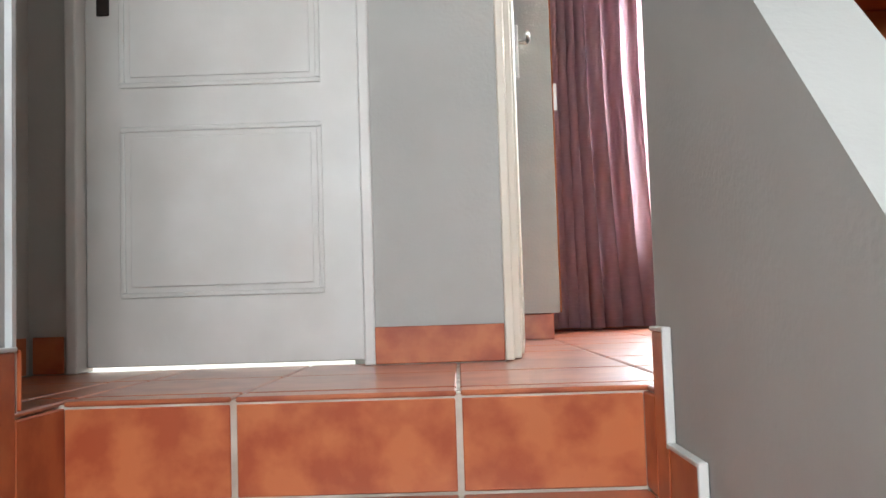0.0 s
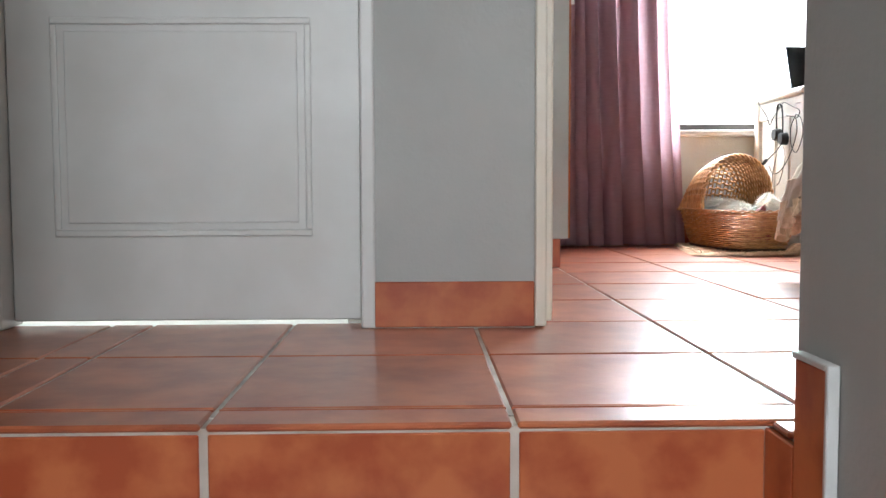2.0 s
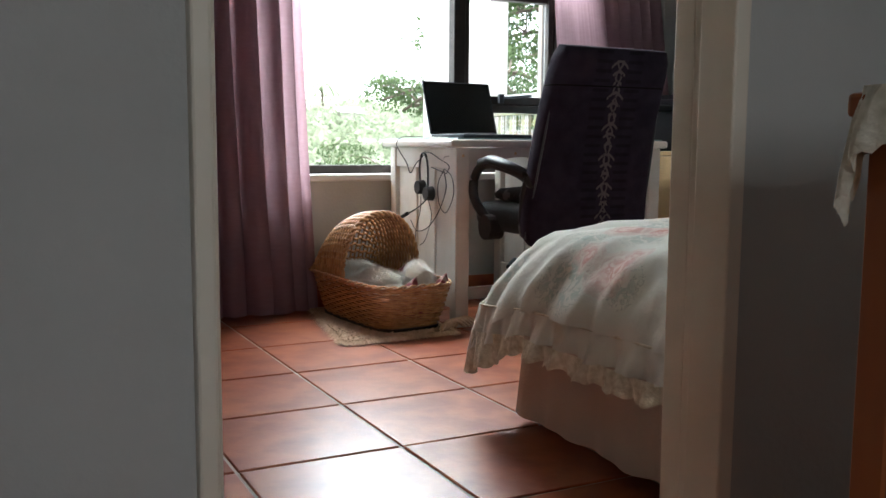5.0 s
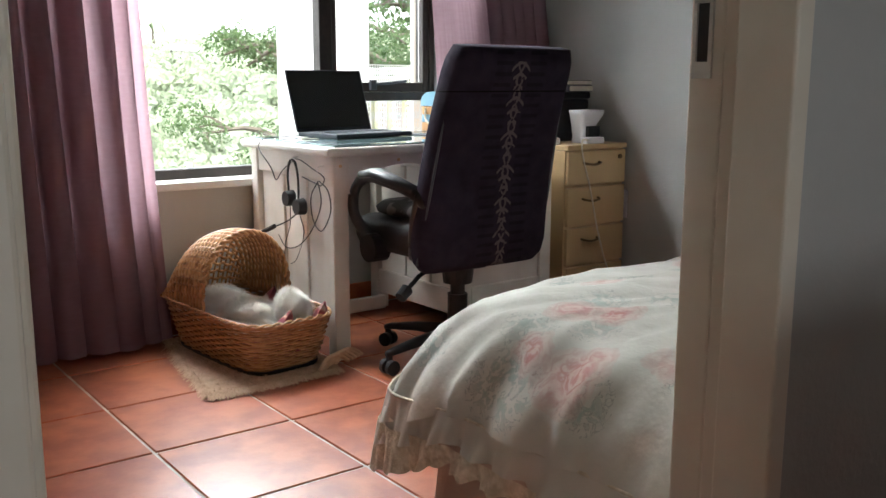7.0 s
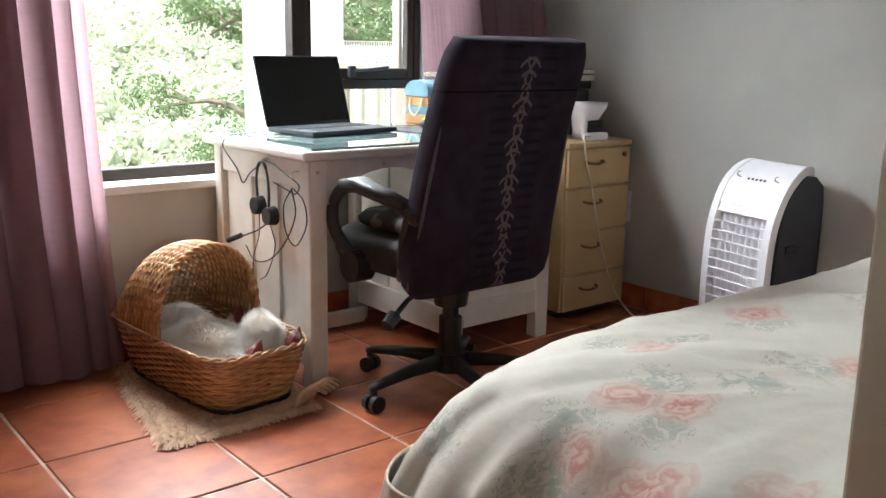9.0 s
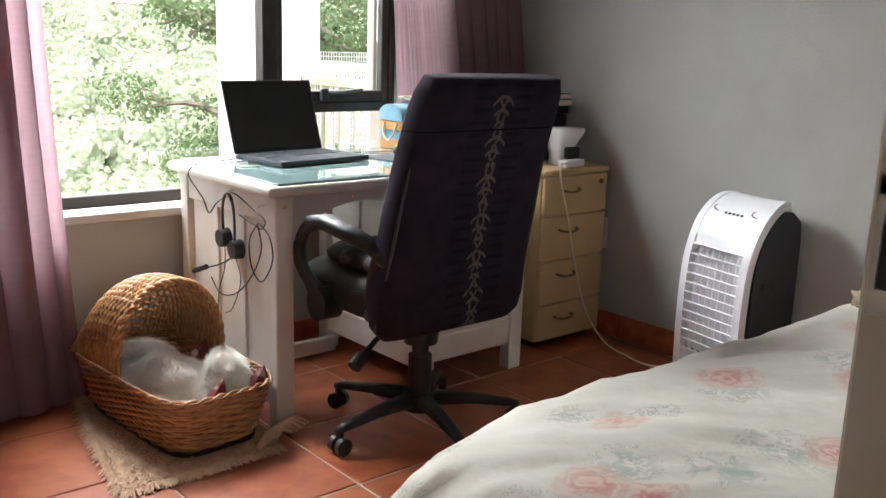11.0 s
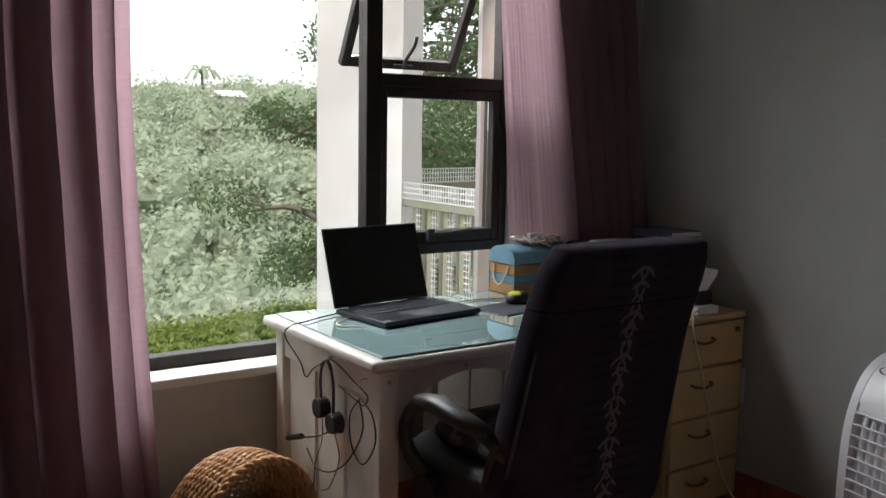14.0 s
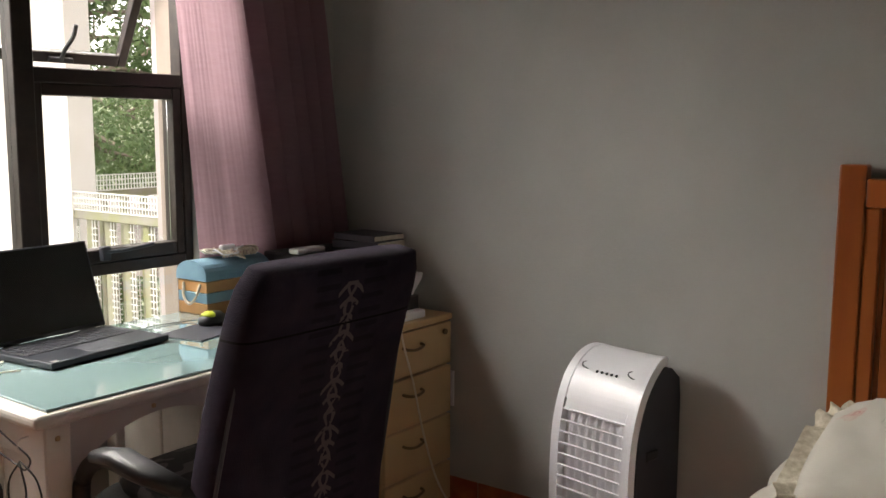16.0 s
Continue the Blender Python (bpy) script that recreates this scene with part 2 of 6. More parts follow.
# Unseen back wall; its opening is added to let sky light into the hall.
structure_box("wall_hall_back", [(-1.2, 2.62, -1.65, -1.5, -1.3, 0.8), (-1.2, -0.65, -1.65, -1.5, 0.8, 1.9), (-0.05, 2.62, -1.65, -1.5, 0.8, 1.9), (-1.2, 2.62, -1.65, -1.5, 1.9, CEIL)], M_WALL, "unseen grey wall with an added window opening at the foot of the stairs")

# bathroom-side backing behind the closed door
structure_box("wall_room_behind_door", [(-1.1, -0.07, 4.2, 4.3, -0.15, CEIL), (-1.2, -1.1, WALL_Y1, 4.3, -0.15, CEIL)], M_CEIL, "plain white wall of the room behind the closed door")
structure_box("floor_room_behind_door", [(-1.1, -0.07, 2.915, 4.2, -0.15, -0.004)], M_CEIL, "pale floor of the room behind the closed door", "floor")

# ---- tiles, skirting and stair facing ----
PITCH, JOINT = 0.41, 0.008
TILE_MESHES = {}


def tile_mesh(w, d, h=0.010):
    key = (round(w, 3), round(d, 3), round(h, 3))
    if key not in TILE_MESHES:
        bm = bmesh.new()
        box(bm, -w / 2, w / 2, -d / 2, d / 2, -h, 0, bevel=min(0.003, w / 5, d / 5))
        TILE_MESHES[key] = mesh_from("tile", bm, M_TILE)
    return TILE_MESHES[key]


def lay_tiles(parent, x0, x1, y0, y1, extra_y=()):
    xs = sorted({x0, x1} | {0.22 + PITCH * k for k in range(-6, 12) if x0 + 0.02 < 0.22 + PITCH * k < x1 - 0.02})
    ys = sorted({y0, y1} | {4.555 + PITCH * k for k in range(-8, 5) if y0 + 0.02 < 4.555 + PITCH * k < y1 - 0.02} | set(extra_y))
    for a, b in zip(xs, xs[1:]):
        for c, d in zip(ys, ys[1:]):
            ob = new("tile", tile_mesh(b - a - JOINT, d - c - JOINT))
            ob.location = ((a + b) / 2, (c + d) / 2, random.uniform(-0.0006, 0.0006))
            ob.rotation_euler = (random.uniform(-0.0012, 0.0012), random.uniform(-0.0012, 0.0012), 0)
            ob.parent = parent


floor_bed, floor_land, stairs = bpy.data.objects["floor_bedroom"], bpy.data.objects["floor_landing"], bpy.data.objects["stairs"]


def face_tile(parent, corners, thick=0.008, name="tile"):
    """One upright tile between two corners: (x0, x1, y0, y1, z0, z1), as a bevelled slab."""
    bm = bmesh.new()
    box(bm, *corners, bevel=0.002)
    return part(name, bm, M_RISER, parent)


def skirting_x(name, x0, x1, y, side, h=0.103, whole=False):
    """A row of skirting tiles along x on a wall face at y; side -1 stands out towards smaller y."""
    base = structure_box(name, [(x0, x1, min(y, y + side * 0.006), max(y, y + side * 0.006), 0.0, h - 0.004)], M_GROUT, "row of terracotta skirting tiles along the foot of the wall", "skirting")
    xs = sorted({x0, x1} | {0.22 + PITCH * k for k in range(-6, 12) if x0 + 0.03 < 0.22 + PITCH * k < x1 - 0.03})
    xs = [x0, x1] if whole else xs
    for a, b in zip(xs, xs[1:]):
        face_tile(base, (a + 0.002, b - 0.002, min(y + side * 0.005, y + side * 0.013), max(y + side * 0.005, y + side * 0.013), 0.003, h))


def skirting_y(name, x, y0, y1, side, h=0.103):
    base = structure_box(name, [(min(x, x + side * 0.006), max(x, x + side * 0.006), y0, y1, 0.0, h - 0.004)], M_GROUT, "row of terracotta skirting tiles along the foot of the wall", "skirting")
    ys = sorted({y0, y1} | {4.555 + PITCH * k for k in range(-8, 5) if y0 + 0.03 < 4.555 + PITCH * k < y1 - 0.03})
    for a, b in zip(ys, ys[1:]):
        face_tile(base, (min(x + side * 0.005, x + side * 0.013), max(x + side * 0.005, x + side * 0.013), a + 0.002, b - 0.002, 0.003, h))


skirting_x("skirting_landing", -0.004, 0.350, WALL_Y0, -1, whole=True)
skirting_x("skirting_landing_right", 1.225, 2.49, WALL_Y0, -1)
skirting_y("skirting_landing_left", -0.95, 1.85, 2.80, 1)
skirting_x("skirting_door_side", -0.936, -0.847, WALL_Y0, -1)
skirting_x("skirting_window_wall", 0.66, 3.44, WIN_Y0, -1)
skirting_y("skirting_bedroom_right", RIGHT_X, 2.97, 5.64, -1)
skirting_y("skirting_stair_corner", SL - 0.003, 1.835, 1.842, 1)

# stair risers, treads and side facing
for k in range(STEPS):
    yk, zt, zb = EDGE_Y - TREAD * k, -RISE * k, -RISE * (k + 1)
    for a, b in ((SL, -0.19), (-0.19, 0.22), (0.22, SR)):
        face_tile(stairs, (a + 0.006, b - 0.006, yk - 0.002, yk + 0.008, zb + 0.004, zt - 0.014), name="riser_tile")
        if k:
            bm = bmesh.new()
            box(bm, a + 0.004, b - 0.004, yk - 0.008, yk + TREAD - 0.006, zt - 0.010, zt, bevel=0.003)
            part("tread_tile", bm, M_TILE, stairs)
trims = {}
for side, x in ((1, SL), (-1, SR)):
    stand = 0.005 * side
    back = -0.006 * side
    lx0, lx1 = sorted((x + back, x + stand))
    tx0, tx1 = sorted((x + back, x + stand + 0.004 * side))
    nm = "skirting_stairs_left" if side == 1 else "skirting_stairs_right"
    holder = structure_box(nm, [(min(x + back, x - 0.001 * side), max(x + back, x - 0.001 * side), 0.4, 0.41, -0.9, -0.89)], M_GROUT, "stepped terracotta side tiles edged with a white trim beside the stairs", "skirting")
    first = 0.29 if side == 1 else 0.19
    y_end = 1.83 if side == 1 else 1.925
    for k in range(STEPS):
        yk = EDGE_Y - TREAD * k
        reach = 0.10 if k else first
        y_lo, y_hi = yk - reach, (yk + TREAD - (first if k == 1 else 0.10) if k else y_end)
        z_hi, z_lo = -RISE * k + 0.100, -RISE * (k + 1)
        face_tile(holder, (lx0, lx1, y_lo + 0.008, y_hi - 0.002, z_lo, z_hi), name="side_tile")
        bm = bmesh.new()
        box(bm, tx0, tx1, y_lo, y_lo + 0.008, z_lo + 0.098, z_hi + 0.008, bevel=0.0015)
        box(bm, tx0, tx1, y_lo + 0.008, y_hi - 0.001 + (0.004 if k else 0), z_hi, z_hi + 0.008, bevel=0.0015)
        part("edge_trim", bm, M_TRIM, holder, "white plastic tile edge trim")
    if side == 1:
        face_tile(holder, (lx0, lx1, 1.83, EDGE_Y + 0.004, -RISE + 0.002, -0.012), name="side_tile")
    else:
        face_tile(holder, (lx0, lx1, 1.925, EDGE_Y + 0.004, -RISE + 0.002, -0.012), name="side_tile")
# Thin upright strip, a step paler and cooler than the wall next to it.
M_CORNER = mat("pale_corner_strip", (0.56, 0.58, 0.58), 0.7)
bm = bmesh.new()
box(bm, SL - 0.015, SL + 0.004, 1.82, 1.834, 0.104, CEIL)
structure("trim_wall_corner", bm, M_CORNER, "pale corner strip at the end of the stair wall", "trim")


door1 = tagged(new("door_1"), "closed white moulded panel door with a dark handle beside a grey wall", "door", kind="structure")
door1.location = (-0.424, WALL_Y0, 0)


def door_leaf(parent, x0, x1, y0, y1, z0, z1, material=None):
    m = material or M_WHITE
    leaf = part_box("leaf", (x0, x1, y0, y1, z0, z1), m, parent, bevel=0.003)
    return leaf


def panel_mould(parent, x0, x1, z0, z1, y):
    """Pressed moulding: a raised rim round a shallow raised field, on the face at y."""
    bm = bmesh.new()
    w = 0.015
    for a in ((x0, x1, z1 - w, z1), (x0, x1, z0, z0 + w), (x0, x0 + w, z0 + w, z1 - w), (x1 - w, x1, z0 + w, z1 - w)):
        box(bm, a[0], a[1], y - 0.004, y, a[2], a[3], bevel=0.0038, seg=3)
    part("panel_moulding", bm, M_WHITE, parent)
    part_box("panel_field", (x0 + 0.030, x1 - 0.030, y - 0.003, y, z0 + 0.030, z1 - 0.030), M_WHITE, parent, bevel=0.0028, seg=3)


def local(ob, dims):
    x, y, z = ob.location
    return (dims[0] - x, dims[1] - x, dims[2] - y, dims[3] - y, dims[4] - z, dims[5] - z)


LX = door1.location.x
LEAF_Y = 2.886
part_box("leaf", local(door1, (-0.809, -0.034, LEAF_Y, LEAF_Y + 0.038, 0.013, 2.03)), M_WHITE, door1, bevel=0.003)
panel_mould(door1, -0.712 - LX, -0.142 - LX, 0.202, 0.684, LEAF_Y - WALL_Y0)
panel_mould(door1, -0.712 - LX, -0.142 - LX, 0.795, 1.85, LEAF_Y - WALL_Y0)
bm = bmesh.new()
for d in ((-0.845, -0.812, -0.010, 0.100, 0, 2.075), (-0.032, -0.0005, -0.010, 0.100, 0, 2.075), (-0.812, -0.032, -0.010, 0.100, 2.033, 2.075)):
    box(bm, d[0] - LX, d[1] - LX, d[2], d[3], d[4], d[5], bevel=0.005, seg=2)
part("door_frame", bm, M_WHITE, door1)
bm = bmesh.new()
box(bm, -0.775 - LX, -0.738 - LX, LEAF_Y - WALL_Y0 - 0.007, LEAF_Y - WALL_Y0, 1.005, 1.155, bevel=0.003)
tube(bm, [(-0.757 - LX, 0.012, 1.11), (-0.757 - LX, -0.030, 1.11)], 0.008)
tube(bm, smooth_path([(-0.757 - LX, -0.030, 1.11), (-0.72 - LX, -0.034, 1.11), (-0.655 - LX, -0.030, 1.107)], 4), 0.008)
part("handle", bm, M_BRONZE, door1, "dark bronze lever handle")

# ---- bedroom doorway with its open door ----
door2 = tagged(new("door_2"), "open white painted bedroom door in a white wooden frame", "door", kind="structure")
bm = bmesh.new()
for d in ((0.349, 0.374, 2.818, 2.975, 0.004, 2.09), (0.374, 0.398, 2.900, 2.975, 0.004, 2.04),
          (1.196, 1.240, 2.921, 2.972, 0.006, 2.09), (1.194, 1.214, 2.895, 2.921, 0.006, 2.09), (1.182, 1.214, 2.815, 2.895, 0.006, 2.09),
          (0.374, 1.182, 2.818, 2.975, 2.045, 2.09)):
    box(bm, *d, bevel=0.004, seg=2)
part("door_frame", bm, M_CREAM, door2, "white painted door frame with scuffed edges")
bm = bmesh.new()
box(bm, 0.3975, 0.4005, 2.935, 2.970, 0.195, 0.295)
tube(bm, [(0.401, 2.966, 0.200), (0.401, 2.966, 0.290)], 0.004)
for z in (0.215, 0.25, 0.285):
    tube(bm, [(0.399, 2.950, z), (0.4025, 2.950, z)], 0.004)
part("hinge", bm, M_STEEL, door2, "worn steel hinge plate on the frame")
bm = bmesh.new()
for d in ((1.1915, 1.1955, 2.936, 2.964, 0.985, 1.005), (1.1915, 1.1955, 2.936, 2.964, 1.075, 1.09), (1.1915, 1.1955, 2.936, 2.964, 1.165, 1.18), (1.1915, 1.1955, 2.936, 2.941, 1.005, 1.165), (1.1915, 1.1955, 2.959, 2.964, 1.005, 1.165)):
    box(bm, *d)
part("strike_plate", bm, M_STEEL, door2, "steel strike plate with two dark slots")
bm = bmesh.new()
box(bm, 1.1945, 1.1963, 2.941, 2.959, 1.005, 1.165)
part("strike_slot", bm, M_BLACK, door2, "dark latch slots")
leaf2 = part_box("leaf", (0.0, 0.038, 0.0, 0.700, 0.012, 2.03), M_CREAM, door2, bevel=0.003)
leaf2.location = (0.372, 2.980, 0)
leaf2.rotation_euler = (0, 0, radians(-4.4))
bm = bmesh.new()
box(bm, 0.038, 0.045, 0.625, 0.665, 0.99, 1.15, bevel=0.002)
tube(bm, [(0.045, 0.645, 1.10), (0.085, 0.645, 1.10)], 0.008)
tube(bm, [(0.085, 0.650, 1.10), (0.088, 0.60, 1.10), (0.086, 0.54, 1.10)], 0.008)
part("handle", bm, M_STEEL, leaf2, "white and steel lever handle")
part_box("handle_plate", (0.0385, 0.052, 0.612, 0.622, 0.96, 1.155), M_WHITE, leaf2, "white handle plate", bevel=0.002)

# ---- window ----
win = tagged(new("window_1"), "wide dark bronze aluminium window with an open top vent over a white sill", "window", kind="structure")
FY0, FY1 = 5.735, 5.790
bm = bmesh.new()
WX0, WX1 = WIN_X0, 2.846
for d in ((WX0, WX1, FY0, FY1, 0.600, 0.642), (WX0, WX1, FY0, FY1, 2.11, WIN_Z1), (WX0, WX0 + 0.045, FY0, FY1, 0.642, 2.11), (WX1 - 0.032, WX1, FY0, FY1, 0.642, 2.11),
          (2.236, 2.298, FY0 - 0.006, FY1, 0.642, 2.11), (2.298, WX1 - 0.032, FY0, FY1, 1.488, 1.532), (2.298, WX1 - 0.032, FY0, FY1, 0.898, 0.936)):
    box(bm, *d, bevel=0.003)
part("window_frame", bm, M_BRONZE, win)
bm = bmesh.new()
for d in ((2.298, 2.326, 0.936, 1.488), (2.782, 2.814, 0.936, 1.488), (2.326, 2.782, 1.450, 1.488), (2.326, 2.782, 0.936, 0.980)):
    box(bm, d[0] + 0.001, d[1] - 0.001, FY0 + 0.004, FY1 + 0.012, d[2] + 0.001, d[3] - 0.001, bevel=0.003)
part("casement_sash", bm, M_BRONZE, win)
bm = bmesh.new()
tube(bm, smooth_path([(2.50, 5.72, 0.972), (2.56, 5.705, 0.975), (2.66, 5.700, 0.985)], 4), 0.006)
box(bm, 2.485, 2.515, 5.715, 5.738, 0.945, 0.990, bevel=0.003)
part("casement_handle", bm, M_DARKGREY, win, "worn dark metal casement handle")

M_GLASS = bpy.data.materials.new("window_glass")
M_GLASS.use_nodes = True
_b = bsdf(M_GLASS)
_b.inputs["Transmission Weight"].default_value = 1.0
_b.inputs["Roughness"].default_value = 0.0
_b.inputs["IOR"].default_value = 1.45
_b.inputs["Base Color"].default_value = (0.97, 1.0, 0.98, 1)


def pane(x0, x1, y, z0, z1, parent):
    bm = bmesh.new()
    box(bm, x0, x1, y, y + 0.004, z0, z1)
    ob = part("pane", bm, M_GLASS, parent)
    ob.visible_shadow = False
    return ob


pane(WX0 + 0.045, 2.236, 5.76, 0.642, 2.11, win)
pane(2.326, 2.782, 5.772, 0.980, 1.450, win)
pane(2.298, WX1 - 0.032, 5.76, 0.642, 0.898, win)
vent = part_box("vent_hinge", (2.30, 2.812, -0.006, 0.006, -0.012, 0.0), M_BRONZE, win)
vent.location = (0, 5.775, 2.108)
vent.rotation_euler = (radians(27), 0, 0)
bm = bmesh.new()
for d in ((2.300, 2.334, -0.60, 0.0), (2.778, 2.812, -0.60, 0.0), (2.334, 2.778, -0.60, -0.562), (2.334, 2.778, -0.038, -0.012)):
    box(bm, d[0], d[1], -0.014, 0.018, d[2], d[3], bevel=0.003)
part("vent_sash", bm, M_BRONZE, vent)
pane(2.334, 2.778, 0.002, -0.562, -0.038, vent)
bm = bmesh.new()
tube(bm, smooth_path([(2.555, -0.03, -0.585), (2.55, -0.045, -0.54), (2.565, -0.05, -0.49), (2.566, -0.05, -0.45)], 4), 0.007)
box(bm, 2.515, 2.60, -0.03, -0.014, -0.592, -0.575, bevel=0.002)
part("vent_stay", bm, M_BLACK, vent, "black peg stay of the vent")
structure_box("trim_reveal", [(2.8405, 2.8495, 5.792, 5.8985, 0.605, 2.148)], M_REVEAL, "beige plastered reveal beside the window", "trim")
sill = part_box("window_sill", (WX0 - 0.02, 2.862, 5.615, 5.735, 0.572, 0.603), M_WHITE, win, "white painted inner sill", bevel=0.006, seg=2)

# ---- curtains ----
_n, _l = M_CURTAIN.node_tree.nodes, M_CURTAIN.node_tree.links
_tr = _n.new("ShaderNodeBsdfTranslucent")
_mx = _n.new("ShaderNodeMixShader")
_mx.inputs[0].default_value = 0.34
_tr.inputs[0].default_value = (0.56, 0.36, 0.41, 1)
_l.new(bsdf(M_CURTAIN).outputs[0], _mx.inputs[1])
_l.new(_tr.outputs[0], _mx.inputs[2])
_l.new(_mx.outputs[0], _n["Material Output"].inputs[0])


def curtain(name, label, path, z0, z1, folds, amp, hem_spread, seed):
    """A hanging cloth: path(u) gives x, y; folds(u) the fold phase in turns; amp(u, v) the depth of the folds."""
    rng = random.Random(seed)
    nu, nv = 300, 36
    bm = bmesh.new()
    rows = []
    for j in range(nv + 1):
        v = j / nv
        z = z1 + (z0 - z1) * v
        row = []
        for i in range(nu + 1):
            u = i / nu
            x, y = path(u, v)
            ph = 2 * math.pi * folds(u) + 0.8 * noise.noise(Vector((u * 6 + seed, v * 1.6, 0)))
            a = amp(u, v)
            s = math.sin(ph)
            dy = a * (math.copysign(abs(s) ** 0.65, s) * 0.85 + 0.22 * math.sin(2 * ph + 1.0 + 2 * v)) + 0.20 * a * noise.noise(Vector((u * 20, v * 4, seed)))
            dy += 0.14 * a * noise.noise(Vector((u * 55, v * 7, seed + 4)))
            dx = a * 0.80 * math.cos(ph + 0.5)
            row.append(bm.verts.new((x + dx, y + dy, z + (0.008 * noise.noise(Vector((u * 9, 3, seed))) if j == nv else 0))))
        rows.append(row)
    for a, b in zip(rows, rows[1:]):
        for i in range(nu):
            bm.faces.new((a[i], a[i + 1], b[i + 1], b[i]))
    ob = thing(name, (0, 0, 0), label, "curtain")
    cloth = part("cloth", bm, M_CURTAIN, ob, shade=True)
    bm = bmesh.new()
    x0, y0 = path(0, 0)
    x1, y1 = path(1, 0)
    box(bm, x0 - 0.02, x1 + 0.02, y0 - 0.012, y0 + 0.012, z1, z1 + 0.03, bevel=0.003)
    part("heading", bm, M_CURTAIN, ob)
    return ob


curtain("curtain", "long mauve curtain in deep folds hanging beside the window",
        lambda u, v: (0.70 + u * (0.69 + 0.16 * max(0, v - 0.35) ** 1.3), 5.52 + 0.05 * u * v), 0.012, 2.30, lambda u: 10.5 * u + 0.7 * math.sin(5 * u), lambda u, v: (0.040 + 0.016 * math.sin(9 * u + 1)) - 0.034 * max(0, u - 0.76) * 4.1 * (0.3 + 0.7 * v), 0.1, 3)


def spread(u, v):
    """The bunched curtain narrows towards the rail and leans out over its lower half."""
    s = max(-1.5, min(0.15, (v - 0.57) / 0.33))
    w = min(1, u / 0.48)
    return (0.120 + 0.060 * s) * (1 - w) + (0.010 + 0.120 * s) * w + 0.075 * max(0, 1 - abs(u - 0.48) / 0.3)


curtain("curtain", "long mauve curtain bunched in the corner with a smooth pink edge",
        lambda u, v: (2.625 + u * 0.78 + spread(u, v), 5.590 - 0.02 * u - 0.060 * max(0, math.sin(math.pi * min(1, u / 0.50))) * (0.6 + 0.5 * v) * (u < 0.5)), 0.012, 2.30, lambda u: 0.9 * u + 9.0 * max(0, u - 0.50), lambda u, v: 0.009 if u < 0.48 else 0.009 + min(1, (u - 0.48) * 12) * 0.046, 0.1, 8)
rail = thing("curtain_rail", (0.6, 5.52, 2.35), "white curtain rail over the window", "curtain rail")
part_box("rail", (0, 2.84, -0.015, 0.015, -0.02, 0.01), M_WHITE, rail)
for k in range(4):
    part_box("bracket", (0.1 + 0.86 * k, 0.13 + 0.86 * k, 0.015, 0.14, -0.01, 0.01), M_WHITE, rail)

# ---- wardrobe ----
ward = thing("wardrobe", (0.37, 4.62, 0), "painted built-in wardrobe with brown door on a tiled plinth", "wardrobe")
part_box("body", (-0.31, 0.295, -0.30, 0.55, 0.112, 2.30), M_WALL, ward, bevel=0.002)
part_box("door", (0.2955, 0.303, -0.298, 0.548, 0.114, 2.28), M_PINE, ward, "brown wooden wardrobe door", bevel=0.002)
part_box("plinth", (-0.30, 0.270, -0.27, 0.54, 0.0, 0.110), M_TILE, ward, "terracotta tiled plinth", bevel=0.002)
part_box("handle", (0.3035, 0.320, -0.27, -0.255, 1.0, 1.12), M_STEEL, ward)

# ---- handrail of the stairs ----
hr = thing("handrail", (-0.45, 0.6, 0.022), "dark metal handrail on a steel bracket along the grey stair wall", "handrail")
bm = bmesh.new()
tube(bm, smooth_path([(0, -1.6, -1.12), (0, -0.4, -0.34), (0, 0.80, 0.44), (0, 0.86, 0.475), (-0.005, 0.91, 0.50), (-0.03, 0.935, 0.53), (-0.055, 0.94, 0.535)], 5), 0.013, 10)
part("rail", bm, M_BRONZE, hr)
bm = bmesh.new()
tube(bm, smooth_path([(0, 0.80, 0.43), (-0.005, 0.80, 0.40), (-0.03, 0.81, 0.385), (-0.062, 0.81, 0.385)], 4), 0.008)
tube(bm, [(-0.055, 0.81, 0.385), (-0.063, 0.81, 0.385)], 0.026, 14)
part("bracket", bm, M_STEEL, hr, "steel handrail bracket with round rose")

# ---- materials of the furniture ----
def nodes_of(m):
    return m.node_tree.nodes, m.node_tree.links


def math_node(n, l, op, a, b=None, clamp=False):
    k = n.new("ShaderNodeMath")
    k.operation, k.use_clamp = op, clamp
    for i, v in enumerate((a, b)):
        if v is None:
            continue
        if isinstance(v, (int, float)):
            k.inputs[i].default_value = v
        else:
            l.new(v, k.inputs[i])
    return k.outputs[0]


def mix_color(n, l, fac, a, b):
    k = n.new("ShaderNodeMix")
    k.data_type = "RGBA"
    l.new(fac, k.inputs[0]) if not isinstance(fac, (int, float)) else setattr(k.inputs[0], "default_value", fac)
    for i, v in ((6, a), (7, b)):
        if isinstance(v, tuple):
            k.inputs[i].default_value = (*v, 1)
        else:
            l.new(v, k.inputs[i])
    return k.outputs[2]


